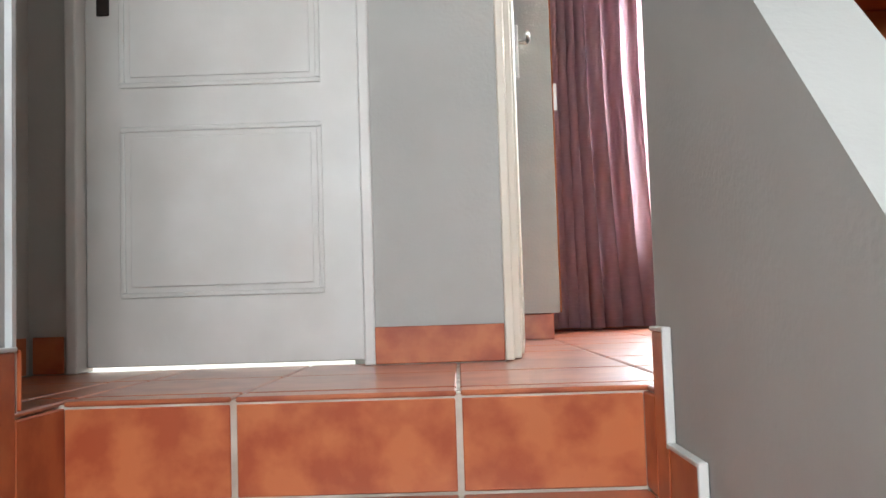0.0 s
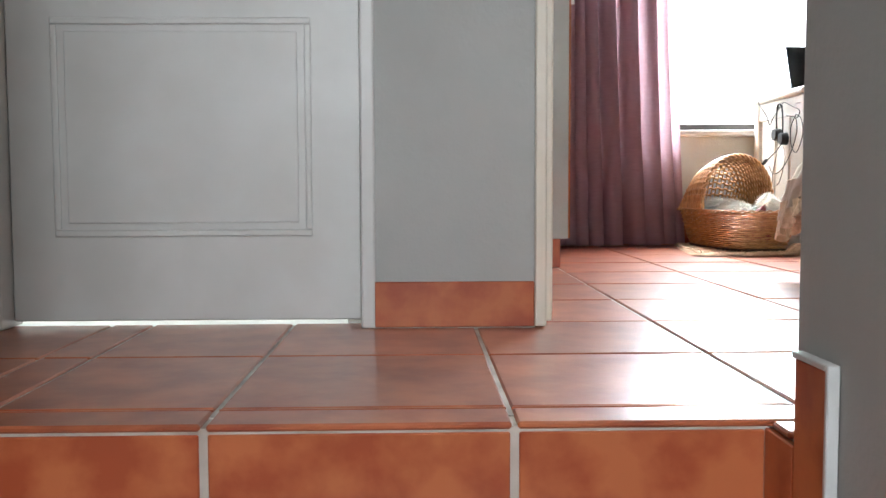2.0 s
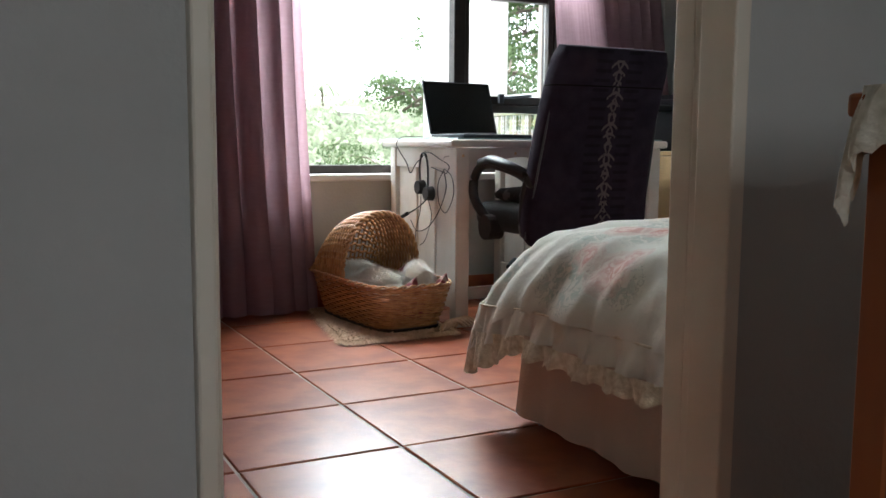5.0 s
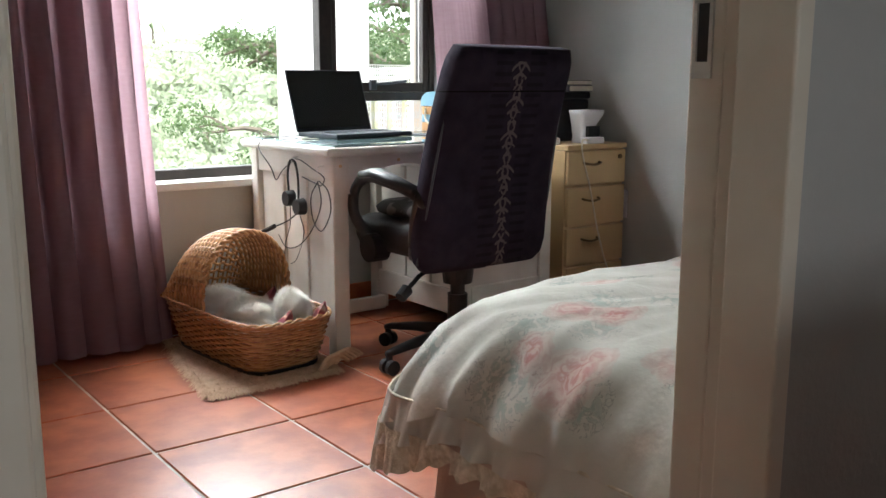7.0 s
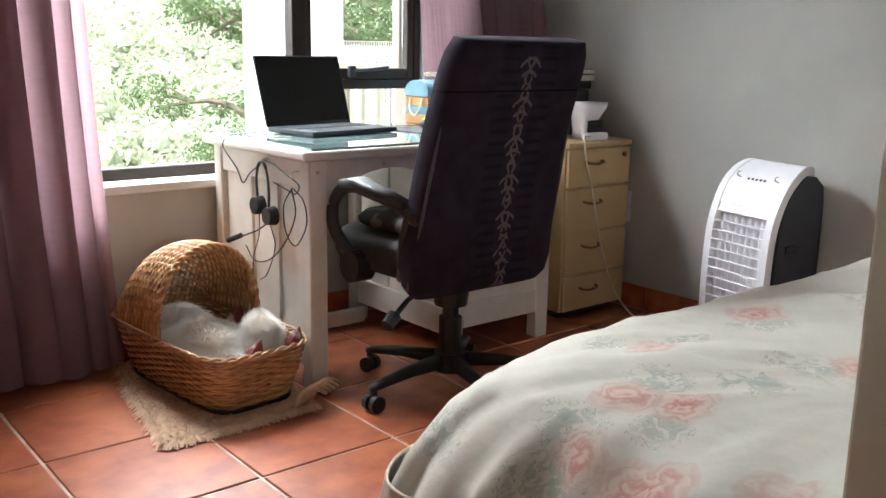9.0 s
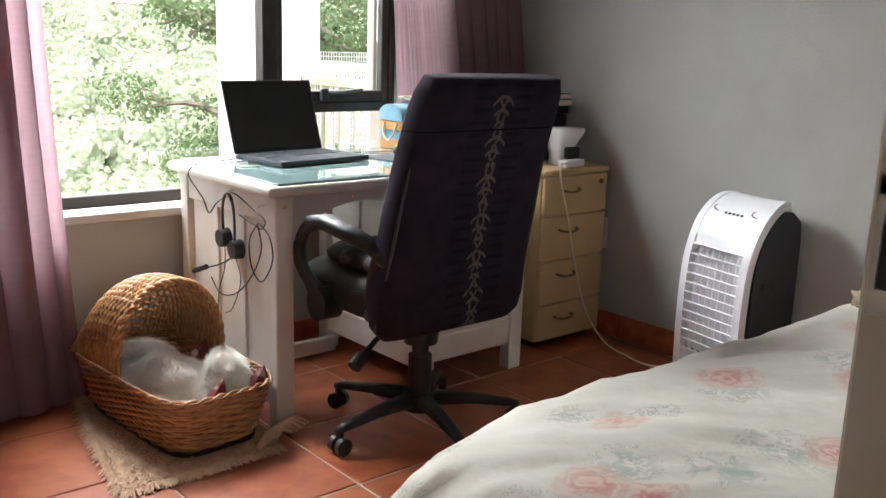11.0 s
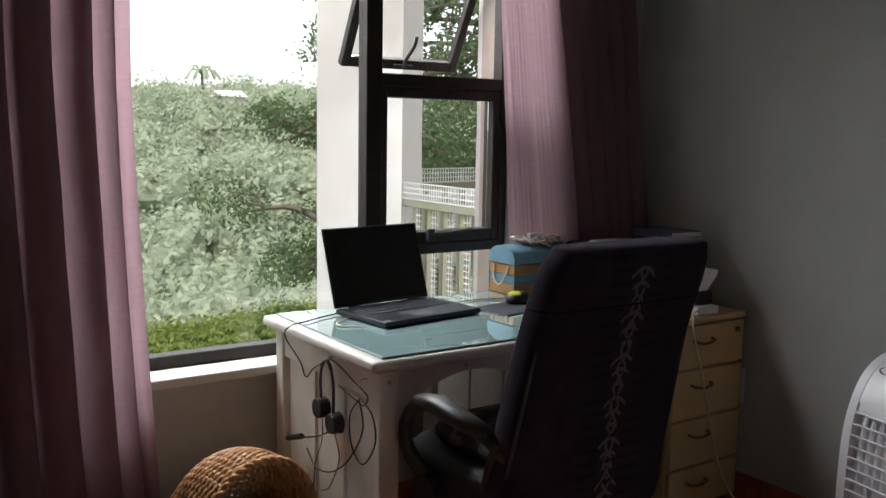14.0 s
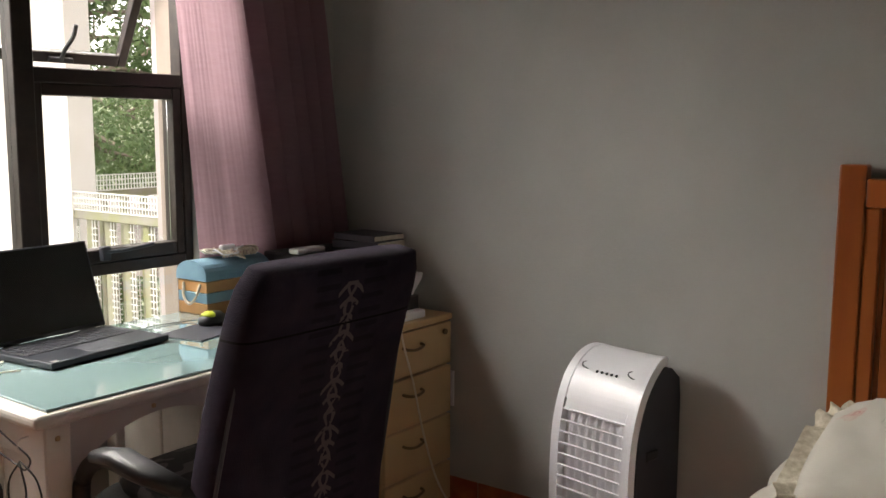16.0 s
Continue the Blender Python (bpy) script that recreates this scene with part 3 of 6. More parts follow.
def rose_cloth(name, shift=(0, 0, 0)):
    """Cream quilt cotton printed with clusters of pink roses, grey-green leaves and fine dark stems."""
    m = mat(name, (0.66, 0.63, 0.56), 0.85, (0.61, 0.58, 0.51), 7, 1.0, 13, sheen=0.1)
    n, l = nodes_of(m)
    b = bsdf(m)
    base = b.inputs["Base Color"].links[0].from_socket
    co0 = n.new("ShaderNodeVectorMath")
    co0.inputs[1].default_value = shift
    l.new(n.new("ShaderNodeTexCoord").outputs["Object"], co0.inputs[0])
    co = co0.outputs[0]
    wn = n.new("ShaderNodeTexNoise")
    wn.inputs["Scale"].default_value, wn.inputs["Detail"].default_value = 16, 3
    l.new(co, wn.inputs["Vector"])
    wob = n.new("ShaderNodeVectorMath")
    wob.operation = "MULTIPLY_ADD"
    l.new(wn.outputs["Color"], wob.inputs[0])
    wob.inputs[1].default_value = (0.055, 0.055, 0.055)
    l.new(co, wob.inputs[2])
    pos = wob.outputs[0]

    def blob(x, y, z, r):
        q = n.new("ShaderNodeVectorMath")
        q.operation = "DISTANCE"
        l.new(pos, q.inputs[0])
        q.inputs[1].default_value = (x + 0.0275, y + 0.0275, z + 0.0275)
        return math_node(n, l, "DIVIDE", q.outputs["Value"], r)

    def nearest(spots):
        best = None
        for s in spots:
            d = blob(*s)
            best = d if best is None else math_node(n, l, "MINIMUM", best, d)
        return best

    roses = nearest([(-0.883, 0.094, 0.56, 0.062), (-0.852, 0.017, 0.56, 0.058), (-1.035, 0.055, 0.50, 0.055), (-1.055, -0.060, 0.483, 0.085), (-1.010, -0.077, 0.53, 0.050),
                     (-0.979, -0.216, 0.56, 0.068), (-0.671, 0.218, 0.56, 0.060), (-0.314, 0.235, 0.56, 0.075), (-0.936, 0.260, 0.56, 0.035), (-0.50, -0.10, 0.56, 0.075), (-0.42, -0.19, 0.56, 0.060),
                     (-0.15, 0.02, 0.57, 0.08), (0.22, 0.20, 0.57, 0.08), (0.35, -0.15, 0.57, 0.08), (0.62, 0.10, 0.57, 0.075), (-0.62, -0.33, 0.52, 0.06), (-1.16, 0.38, 0.42, 0.05)])
    leaves = nearest([(-1.055, 0.363, 0.44, 0.055), (-1.055, 0.10, 0.42, 0.065), (-1.065, 0.038, 0.40, 0.060), (-1.013, -0.176, 0.56, 0.035), (-1.044, -0.245, 0.56, 0.055), (-0.711, -0.013, 0.56, 0.050),
                      (-1.003, 0.117, 0.56, 0.060), (-0.93, 0.00, 0.56, 0.045), (-1.055, -0.118, 0.44, 0.050), (-0.80, 0.10, 0.56, 0.05), (-0.58, 0.20, 0.56, 0.04), (-0.70, 0.30, 0.56, 0.04), (-0.40, 0.17, 0.56, 0.06),
                      (-0.56, -0.02, 0.56, 0.06), (-0.36, -0.10, 0.56, 0.05), (-0.05, 0.12, 0.56, 0.07), (0.30, 0.10, 0.57, 0.06), (0.28, -0.25, 0.57, 0.06), (0.55, 0.0, 0.57, 0.06), (-1.21, 0.30, 0.40, 0.06), (-0.9, 0.40, 0.45, 0.06), (-0.55, -0.40, 0.45, 0.06)])
    fn = n.new("ShaderNodeTexNoise")
    fn.inputs["Scale"].default_value, fn.inputs["Detail"].default_value, fn.inputs["Distortion"].default_value = 24, 5, 1.2
    l.new(co, fn.inputs["Vector"])
    swirl = math_node(n, l, "ADD", math_node(n, l, "MULTIPLY", roses, 17.0), math_node(n, l, "MULTIPLY", fn.outputs["Fac"], 19.0))
    ring = math_node(n, l, "ADD", math_node(n, l, "MULTIPLY", math_node(n, l, "SINE", swirl), 0.5), 0.5, True)
    petal = mix_color(n, l, ring, (0.54, 0.18, 0.15), (0.70, 0.46, 0.40))
    fade = math_node(n, l, "MULTIPLY", math_node(n, l, "LESS_THAN", roses, 1.0), math_node(n, l, "SUBTRACT", 1.25, math_node(n, l, "MULTIPLY", roses, 1.05)))
    fade = math_node(n, l, "MULTIPLY", fade, math_node(n, l, "ADD", 0.50, math_node(n, l, "MULTIPLY", fn.outputs["Fac"], 0.8)), True)
    ln = n.new("ShaderNodeTexNoise")
    ln.inputs["Scale"].default_value, ln.inputs["Detail"].default_value, ln.inputs["Distortion"].default_value = 42, 3, 1.2
    l.new(co, ln.inputs["Vector"])
    leaf = math_node(n, l, "MULTIPLY", math_node(n, l, "MULTIPLY", math_node(n, l, "SUBTRACT", ln.outputs["Fac"], 0.47), 9.0, True), math_node(n, l, "MULTIPLY", math_node(n, l, "SUBTRACT", 1.15, leaves), 2.2, True))
    col = mix_color(n, l, math_node(n, l, "MULTIPLY", leaf, 0.65), base, (0.29, 0.37, 0.32))
    line = math_node(n, l, "ABSOLUTE", math_node(n, l, "SUBTRACT", ln.outputs["Fac"], 0.50))
    line = math_node(n, l, "MULTIPLY", math_node(n, l, "LESS_THAN", line, 0.016), math_node(n, l, "LESS_THAN", leaves, 1.25))
    col = mix_color(n, l, math_node(n, l, "MULTIPLY", line, 0.42), col, (0.16, 0.17, 0.15))
    col = mix_color(n, l, fade, col, petal)
    l.new(col, b.inputs["Base Color"])
    return m


def chair_cloth():
    """Dark aubergine cloth with a pale thorny vine up the back and faint dark ribs."""
    m = mat("aubergine_chair_cloth", (0.028, 0.020, 0.034), 0.95, (0.019, 0.013, 0.024), 18, 0.5, 350, spec=0.15)
    n, l = nodes_of(m)
    b = bsdf(m)
    base = b.inputs["Base Color"].links[0].from_socket
    s = n.new("ShaderNodeSeparateXYZ")
    l.new(n.new("ShaderNodeTexCoord").outputs["Object"], s.inputs[0])
    z = s.outputs[2]
    x = math_node(n, l, "SUBTRACT", s.outputs[0], math_node(n, l, "SUBTRACT", 0.082, math_node(n, l, "MULTIPLY", z, 0.072)))
    ax = math_node(n, l, "ABSOLUTE", x)
    nz = n.new("ShaderNodeTexNoise")
    nz.inputs["Scale"].default_value = 55
    l.new(n.new("ShaderNodeTexCoord").outputs["Object"], nz.inputs["Vector"])
    w = math_node(n, l, "MULTIPLY", math_node(n, l, "SINE", math_node(n, l, "MULTIPLY", z, 62.0)), 0.012)
    stem = math_node(n, l, "LESS_THAN", math_node(n, l, "ABSOLUTE", math_node(n, l, "SUBTRACT", x, w)), 0.005)
    stem2 = math_node(n, l, "LESS_THAN", math_node(n, l, "ABSOLUTE", math_node(n, l, "ADD", x, w)), 0.004)
    bend = math_node(n, l, "MULTIPLY", math_node(n, l, "POWER", math_node(n, l, "MULTIPLY", ax, 30.0), 1.6), 0.55)
    thorn = math_node(n, l, "FRACT", math_node(n, l, "ADD", math_node(n, l, "MULTIPLY", z, 27.0), bend))
    reach = math_node(n, l, "ADD", 0.028, math_node(n, l, "MULTIPLY", math_node(n, l, "SINE", math_node(n, l, "MULTIPLY", z, 57.0)), 0.010))
    thorn = math_node(n, l, "MULTIPLY", math_node(n, l, "LESS_THAN", thorn, 0.30), math_node(n, l, "LESS_THAN", ax, reach))
    vine = math_node(n, l, "MAXIMUM", math_node(n, l, "MAXIMUM", stem, stem2), thorn)
    vine = math_node(n, l, "MULTIPLY", vine, math_node(n, l, "LESS_THAN", z, 1.045))
    vine = math_node(n, l, "MULTIPLY", vine, math_node(n, l, "GREATER_THAN", nz.outputs["Fac"], 0.38))
    col = mix_color(n, l, math_node(n, l, "MULTIPLY", vine, 0.62), base, (0.17, 0.14, 0.135))
    seam = math_node(n, l, "LESS_THAN", math_node(n, l, "ABSOLUTE", math_node(n, l, "SUBTRACT", z, 0.952)), 0.0022)
    col = mix_color(n, l, seam, col, (0.004, 0.003, 0.004))
    rib = math_node(n, l, "FRACT", math_node(n, l, "MULTIPLY", z, 30.0))
    rib = math_node(n, l, "MULTIPLY", math_node(n, l, "LESS_THAN", rib, 0.35), math_node(n, l, "LESS_THAN", math_node(n, l, "ABSOLUTE", math_node(n, l, "SUBTRACT", ax, 0.07)), 0.035))
    col = mix_color(n, l, math_node(n, l, "MULTIPLY", rib, 0.5), col, (0.008, 0.006, 0.010))
    l.new(col, b.inputs["Base Color"])
    return m


M_ROSES = rose_cloth("rose_print_cotton")
M_PILLOW = rose_cloth("rose_print_pillow_cotton", (-1.00, -0.03, 0.44))
M_CHAIR = chair_cloth()
M_SKIRT = mat("beige_bed_skirt_cloth", (0.60, 0.48, 0.40), 0.9, (0.52, 0.41, 0.33), 5, 0.3, 120)
M_LACE = mat("cream_lace", (0.80, 0.74, 0.62), 0.9, (0.56, 0.49, 0.37), 60, 0.6, 120)
M_JUTE = mat("beige_shag_yarn", (0.74, 0.54, 0.38), 0.95, (0.56, 0.38, 0.25), 30, 0.5, 150)
M_ZEBRA = mat("dark_patterned_cushion_cloth", (0.02, 0.018, 0.02), 0.85, (0.11, 0.10, 0.10), 16, 0.3, 200, contrast=(0.44, 0.47), detail=1)
M_MAROON = mat("maroon_lining_cloth", (0.22, 0.05, 0.06), 0.9, (0.5, 0.38, 0.33), 25, 0.3, 120, contrast=(0.35, 0.42))
M_GLASSTOP = mat("greenish_desk_glass", (0.28, 0.40, 0.40), 0.03, (0.25, 0.37, 0.37), 2, coat=1.0, spec=0.7)
bsdf(M_GLASSTOP).inputs["Coat Roughness"].default_value = 0.01
M_SCREEN = mat("black_screen_glass", (0.006, 0.006, 0.007), 0.25, (0.006, 0.006, 0.007), 2)
M_LAPTOP = mat("slate_laptop_shell", (0.022, 0.026, 0.036), 0.35, (0.018, 0.021, 0.03), 30, 0.05, 200, metallic=0.3)
M_BLUEBOX = mat("pale_blue_painted_wood", (0.20, 0.36, 0.46), 0.6, (0.15, 0.28, 0.37), 12, 0.2, 60)
M_ORANGEWOOD = mat("honey_wood", (0.55, 0.29, 0.11), 0.5, (0.44, 0.21, 0.07), 10, 0.15, 50)
M_ROPE = mat("cream_rope", (0.68, 0.60, 0.48), 0.9, (0.5, 0.42, 0.32), 60, 0.4, 200)
M_YELLOW = mat("lime_rubber", (0.55, 0.60, 0.03), 0.5)
M_CORD = mat("pale_cord", (0.78, 0.70, 0.56), 0.5)
M_PAGES = mat("book_pages", (0.62, 0.58, 0.50), 0.85, (0.45, 0.40, 0.33), 50)
M_BOOK = mat("dark_book_cover", (0.05, 0.045, 0.06), 0.6)
M_MOSSWOOD = mat("mossy_weathered_timber", (0.27, 0.28, 0.13), 0.85, (0.30, 0.28, 0.24), 9, 0.3, 50)
M_NET = mat("white_netting", (0.70, 0.70, 0.67), 0.7)
M_FASCIA = mat("greyish_pink_plaster", (0.42, 0.36, 0.35), 0.85, (0.34, 0.30, 0.29), 5)


# ---- desk ----
desk = thing("desk", (2.355, 5.29, 0), "cream painted wooden desk with planked sides and a glass top", "desk")


def dpart(name, dims, material=M_DESK, label="", bevel=0.003, seg=1):
    return part_box(name, local(desk, dims), material, desk, label, bevel, seg)


dpart("tabletop", (1.815, 2.905, 4.945, 5.640, 0.728, 0.760), bevel=0.012, seg=3)
dpart("glass_top", (1.850, 2.880, 4.962, 5.610, 0.7605, 0.7665), M_GLASSTOP, "greenish protective glass sheet", bevel=0.001)
for x in (1.848, 2.402, 2.822):
    for y in (4.972, 5.560):
        dpart("leg", (x, x + 0.062, y, y + 0.052, 0.0, 0.727), bevel=0.004)
for x0, face in ((1.858, 1), (2.414, 1), (2.842, -1)):
    dpart("side_rail", (x0 - 0.004, x0 + 0.030, 5.024, 5.560, 0.640, 0.727))
    dpart("side_rail", (x0 - 0.004, x0 + 0.030, 5.024, 5.560, 0.075, 0.175))
    for k in range(3):
        y0 = 5.036 + k * 0.176
        dpart("plank", (x0 + 0.008, x0 + 0.020, y0, y0 + 0.160, 0.175, 0.640), bevel=0.002)
        if k:
            dpart("side_slat", (x0 + 0.001, x0 + 0.027, y0 - 0.030, y0 + 0.006, 0.175, 0.640), bevel=0.004)
dpart("back_rail", (1.910, 2.402, 5.488, 5.512, 0.014, 0.072))
dpart("pedestal_floor", (2.464, 2.822, 4.985, 5.56, 0.165, 0.185))
dpart("pedestal_front", (2.464, 2.822, 4.985, 5.005, 0.185, 0.640), bevel=0.002)
dpart("pedestal_rail", (2.464, 2.822, 4.975, 5.008, 0.100, 0.190), bevel=0.004)
dpart("knob", (2.48, 2.50, 4.962, 4.985, 0.50, 0.52), M_BRASS, bevel=0.006, seg=2)
ox, oy = desk.location.x, desk.location.y
arch = [(1.910 - ox, 4.985 - oy, 0.727), (1.910 - ox, 4.985 - oy, 0.565)]
arch += [(1.910 + 0.492 * k / 14 - ox, 4.985 - oy, 0.585 + 0.105 * math.sin(math.pi * k / 14) ** 0.7) for k in range(0, 15)]
arch += [(2.402 - ox, 4.985 - oy, 0.565), (2.402 - ox, 4.985 - oy, 0.727)]
bm = bmesh.new()
extrude_poly(bm, arch, (0, 0.022, 0))
part("arched_apron", bm, M_DESK, desk)
dpart("pedestal_apron", (2.464, 2.822, 4.985, 5.006, 0.642, 0.727))
for x, z in ((1.878, 0.695), (2.13, 0.705)):
    dpart("peg", (x - 0.006, x + 0.006, 4.968 if x < 1.9 else 4.981, 4.99, z - 0.006, z + 0.006), M_BEECH, "round wooden peg", bevel=0.004, seg=2)

# ---- laptop ----
laptop = thing("laptop", (2.20, 5.40, 0.7670), "open dark slate laptop with a black screen on the desk", "laptop")
laptop.rotation_euler = (0, 0, radians(7))
part_box("base", (-0.190, 0.190, -0.135, 0.120, 0.002, 0.019), M_LAPTOP, laptop, bevel=0.004, seg=2)
part_box("keyboard_deck", (-0.172, 0.172, -0.020, 0.098, 0.0185, 0.0200), M_BLACK, laptop, bevel=0.001)
for r in range(5):
    for c in range(15):
        part_box("key", (-0.168 + c * 0.0224, -0.168 + c * 0.0224 + 0.0185, -0.016 + r * 0.0222, -0.016 + r * 0.0222 + 0.0180, 0.0200, 0.0215), M_DARKGREY, laptop, bevel=0.0008)
part_box("touchpad", (-0.055, 0.050, -0.118, -0.035, 0.0188, 0.0196), M_DARKGREY, laptop, bevel=0.0005)
part_box("sticker", (-0.178, -0.160, -0.128, -0.110, 0.0189, 0.0193), M_STEEL, laptop, bevel=0.0003)
lid = part_box("screen", (-0.190, 0.190, -0.004, 0.004, 0.004, 0.258), M_LAPTOP, laptop, "dark laptop lid", bevel=0.003, seg=2)
lid.location, lid.rotation_euler = (0, 0.124, 0.014), (radians(-17), 0, 0)
part_box("display", (-0.184, 0.184, -0.0052, -0.0042, 0.016, 0.253), M_SCREEN, lid, "switched-off black display", bevel=0.0003)
for x in (-0.14, 0.10):
    part_box("hinge", (x, x + 0.05, 0.112, 0.128, 0.006, 0.020), M_BLACK, laptop, bevel=0.003)


def cable(name, label, pts, r, material, n=6, sides=6):
    ob = thing(name, pts[0], label, "cable")
    bm = bmesh.new()
    o = Vector(pts[0])
    tube(bm, [p - o for p in smooth_path(pts, n)], r, sides)
    part("cord", bm, material, ob, shade=True)
    return ob


cable("cable", "thin dark laptop cable draped over the desk edge", [(2.02, 5.50, 0.772), (1.94, 5.47, 0.772), (1.86, 5.43, 0.772), (1.812, 5.42, 0.768), (1.800, 5.44, 0.735), (1.838, 5.42, 0.66), (1.846, 5.395, 0.615), (1.846, 5.34, 0.655), (1.842, 5.24, 0.700)], 0.0022, M_BLACK)
cable("cable", "thin white plug cable lying on the desk glass", [(2.00, 5.42, 0.770), (1.94, 5.38, 0.770), (1.93, 5.33, 0.770), (1.98, 5.30, 0.770)], 0.0022, M_CORD)
cable("cable", "thin dark mouse cable lying across the desk", [(2.40, 5.46, 0.770), (2.50, 5.48, 0.770), (2.60, 5.46, 0.770), (2.64, 5.42, 0.775)], 0.0016, M_BLACK)

# ---- headset on the side of the desk ----
hs = thing("headset", (1.840, 5.22, 0.70), "black headset with microphone hanging from a hook on the desk", "headset")
bm = bmesh.new()
tube(bm, smooth_path([(-0.008, 0.048, -0.115), (-0.012, 0.046, -0.060), (-0.014, 0.030, -0.015), (-0.014, 0.008, 0.003), (-0.014, -0.018, -0.008), (-0.014, -0.034, -0.050), (-0.012, -0.034, -0.100), (-0.010, -0.028, -0.140)], 5), 0.006, 8, 0.6)
part("headband", bm, M_BLACK, hs, shade=True)
for (y, z) in ((0.045, -0.142), (-0.036, -0.165)):
    bm = bmesh.new()
    tube(bm, [(0.006, y, z), (0.0, y, z), (-0.022, y, z), (-0.026, y, z)], 0.031, 18, taper=0.027)
    part("earcup", bm, M_BLACK, hs, shade=False)
bm = bmesh.new()
tube(bm, smooth_path([(-0.012, -0.03, -0.185), (-0.012, 0.05, -0.225), (-0.012, 0.16, -0.262), (-0.010, 0.24, -0.285)], 5), 0.0028, 6)
tube(bm, [(-0.010, 0.17, -0.262), (-0.010, 0.265, -0.295)], 0.009, 8)
part("microphone", bm, M_BLACK, hs)
bm = bmesh.new()
tube(bm, smooth_path([(0.0, 0.01, 0.006), (-0.006, -0.05, 0.003), (-0.006, -0.13, -0.02), (-0.006, -0.21, -0.045), (-0.006, -0.19, -0.075), (-0.006, -0.15, -0.07), (-0.004, -0.05, -0.055)], 6), 0.0022, 6)
tube(bm, smooth_path([(-0.006, -0.17, -0.06), (-0.008, -0.12, -0.12), (-0.008, -0.13, -0.20), (-0.008, -0.19, -0.235), (-0.008, -0.255, -0.16), (-0.008, -0.24, -0.09), (-0.008, -0.18, -0.06)], 6), 0.0022, 6)
tube(bm, smooth_path([(-0.008, -0.17, -0.06), (-0.008, -0.19, -0.14), (-0.008, -0.12, -0.24), (-0.008, -0.02, -0.31), (-0.008, 0.08, -0.33), (-0.008, 0.14, -0.29)], 6), 0.0022, 6)
tube(bm, smooth_path([(-0.008, 0.04, -0.17), (-0.008, 0.045, -0.24), (-0.006, 0.09, -0.32), (-0.006, 0.10, -0.40)], 6), 0.0016, 6)
tube(bm, smooth_path([(-0.008, -0.03, -0.19), (-0.008, -0.06, -0.26), (-0.006, 0.0, -0.36), (-0.006, 0.05, -0.39)], 6), 0.0016, 6)
part("cord", bm, M_BLACK, hs, "thin tangled black cord", shade=True)
for k, y in enumerate((5.23, 5.045)):
    hk = thing("hook", (1.853, y, 0.700 - 0.02 * k), "small pale metal hook screwed into the desk side", "hook")
    bm = bmesh.new()
    tube(bm, smooth_path([(0.004, 0, 0.012), (-0.02, 0, 0.010), (-0.026, 0, -0.005), (-0.024, 0, -0.012)], 4), 0.002, 6)
    part("hook_wire", bm, M_STEEL, hk)

# ---- striped box with rope handles ----
chest = thing("treasure_box", (2.825, 5.553, 0.7672), "blue and honey striped wooden box with rope handle on the desk", "box")
chest.rotation_euler = (0, 0, radians(-89))
HX, HY = 0.070, 0.134
for i, (z0, z1, m) in enumerate(((0.0, 0.038, M_ORANGEWOOD), (0.038, 0.072, M_BLUEBOX), (0.072, 0.108, M_ORANGEWOOD))):
    part_box("board", (-HX, HX, -HY, HY, z0, z1 - 0.001), m, chest, "striped board band", bevel=0.002)
bm = bmesh.new()
pr = [(-HX - 0.003, -HY - 0.003, 0.110), (-HX - 0.003, -HY - 0.003, 0.128)] + [(-(HX + 0.003) * math.cos(math.pi * k / 12), -HY - 0.003, 0.128 + 0.045 * math.sin(math.pi * k / 12)) for k in range(1, 12)] + [(HX + 0.003, -HY - 0.003, 0.128), (HX + 0.003, -HY - 0.003, 0.110)]
extrude_poly(bm, pr, (0, 2 * HY + 0.006, 0))
part("lid", bm, M_BLUEBOX, chest, "pale blue arched lid")
for e in (1, -1):
    bm = bmesh.new()
    tube(bm, smooth_path([(-0.040, e * (HY + 0.001), 0.100), (-0.030, e * (HY + 0.011), 0.058), (0.0, e * (HY + 0.014), 0.034), (0.030, e * (HY + 0.011), 0.058), (0.040, e * (HY + 0.001), 0.100)], 5), 0.0045, 8)
    part("rope_handle", bm, M_ROPE, chest)
tangle = thing("cable_tangle", (2.84, 5.553, 0.928), "tangled cream cords and knotted rope heaped on the striped box", "cables")
rng = random.Random(4)


def over_lid(x, y, lift):
    """A place on the arched lid, x along the box and y across it."""
    return (x, y, 0.012 + 0.042 * max(0, 1 - (y / 0.074) ** 2) ** 0.5 - 0.030 + lift)


for k in range(13):
    a = rng.uniform(0, 6.28)
    cx0, cy0 = rng.uniform(-0.055, 0.07), rng.uniform(-0.02, 0.02)
    pts = []
    for j in range(9):
        a += rng.uniform(0.4, 1.1)
        r = rng.uniform(0.015, 0.055)
        pts.append(over_lid(cx0 + r * math.cos(a) * 1.25, max(-0.068, min(0.068, cy0 + r * math.sin(a))), rng.uniform(0.0, 0.018)))
    bm = bmesh.new()
    tube(bm, smooth_path(pts, 5), rng.uniform(0.0024, 0.0036), 6)
    part("strand", bm, (M_CORD, M_ROPE, M_PLASTIC_W)[k % 3], tangle, shade=True)
for k in range(2):
    bm = bmesh.new()
    for j in range(11):
        x = -0.055 + 0.013 * j
        tube(bm, smooth_path([over_lid(x - 0.006, -0.055 + 0.03 * k, 0.006), over_lid(x, -0.045 + 0.03 * k, 0.013), over_lid(x + 0.004, -0.030 + 0.03 * k, 0.012), over_lid(x + 0.010, -0.020 + 0.03 * k, 0.006)], 3), 0.0042, 6)
    part("knotted_strap", bm, M_ROPE, tangle, "knotted cream rope strap", shade=True)
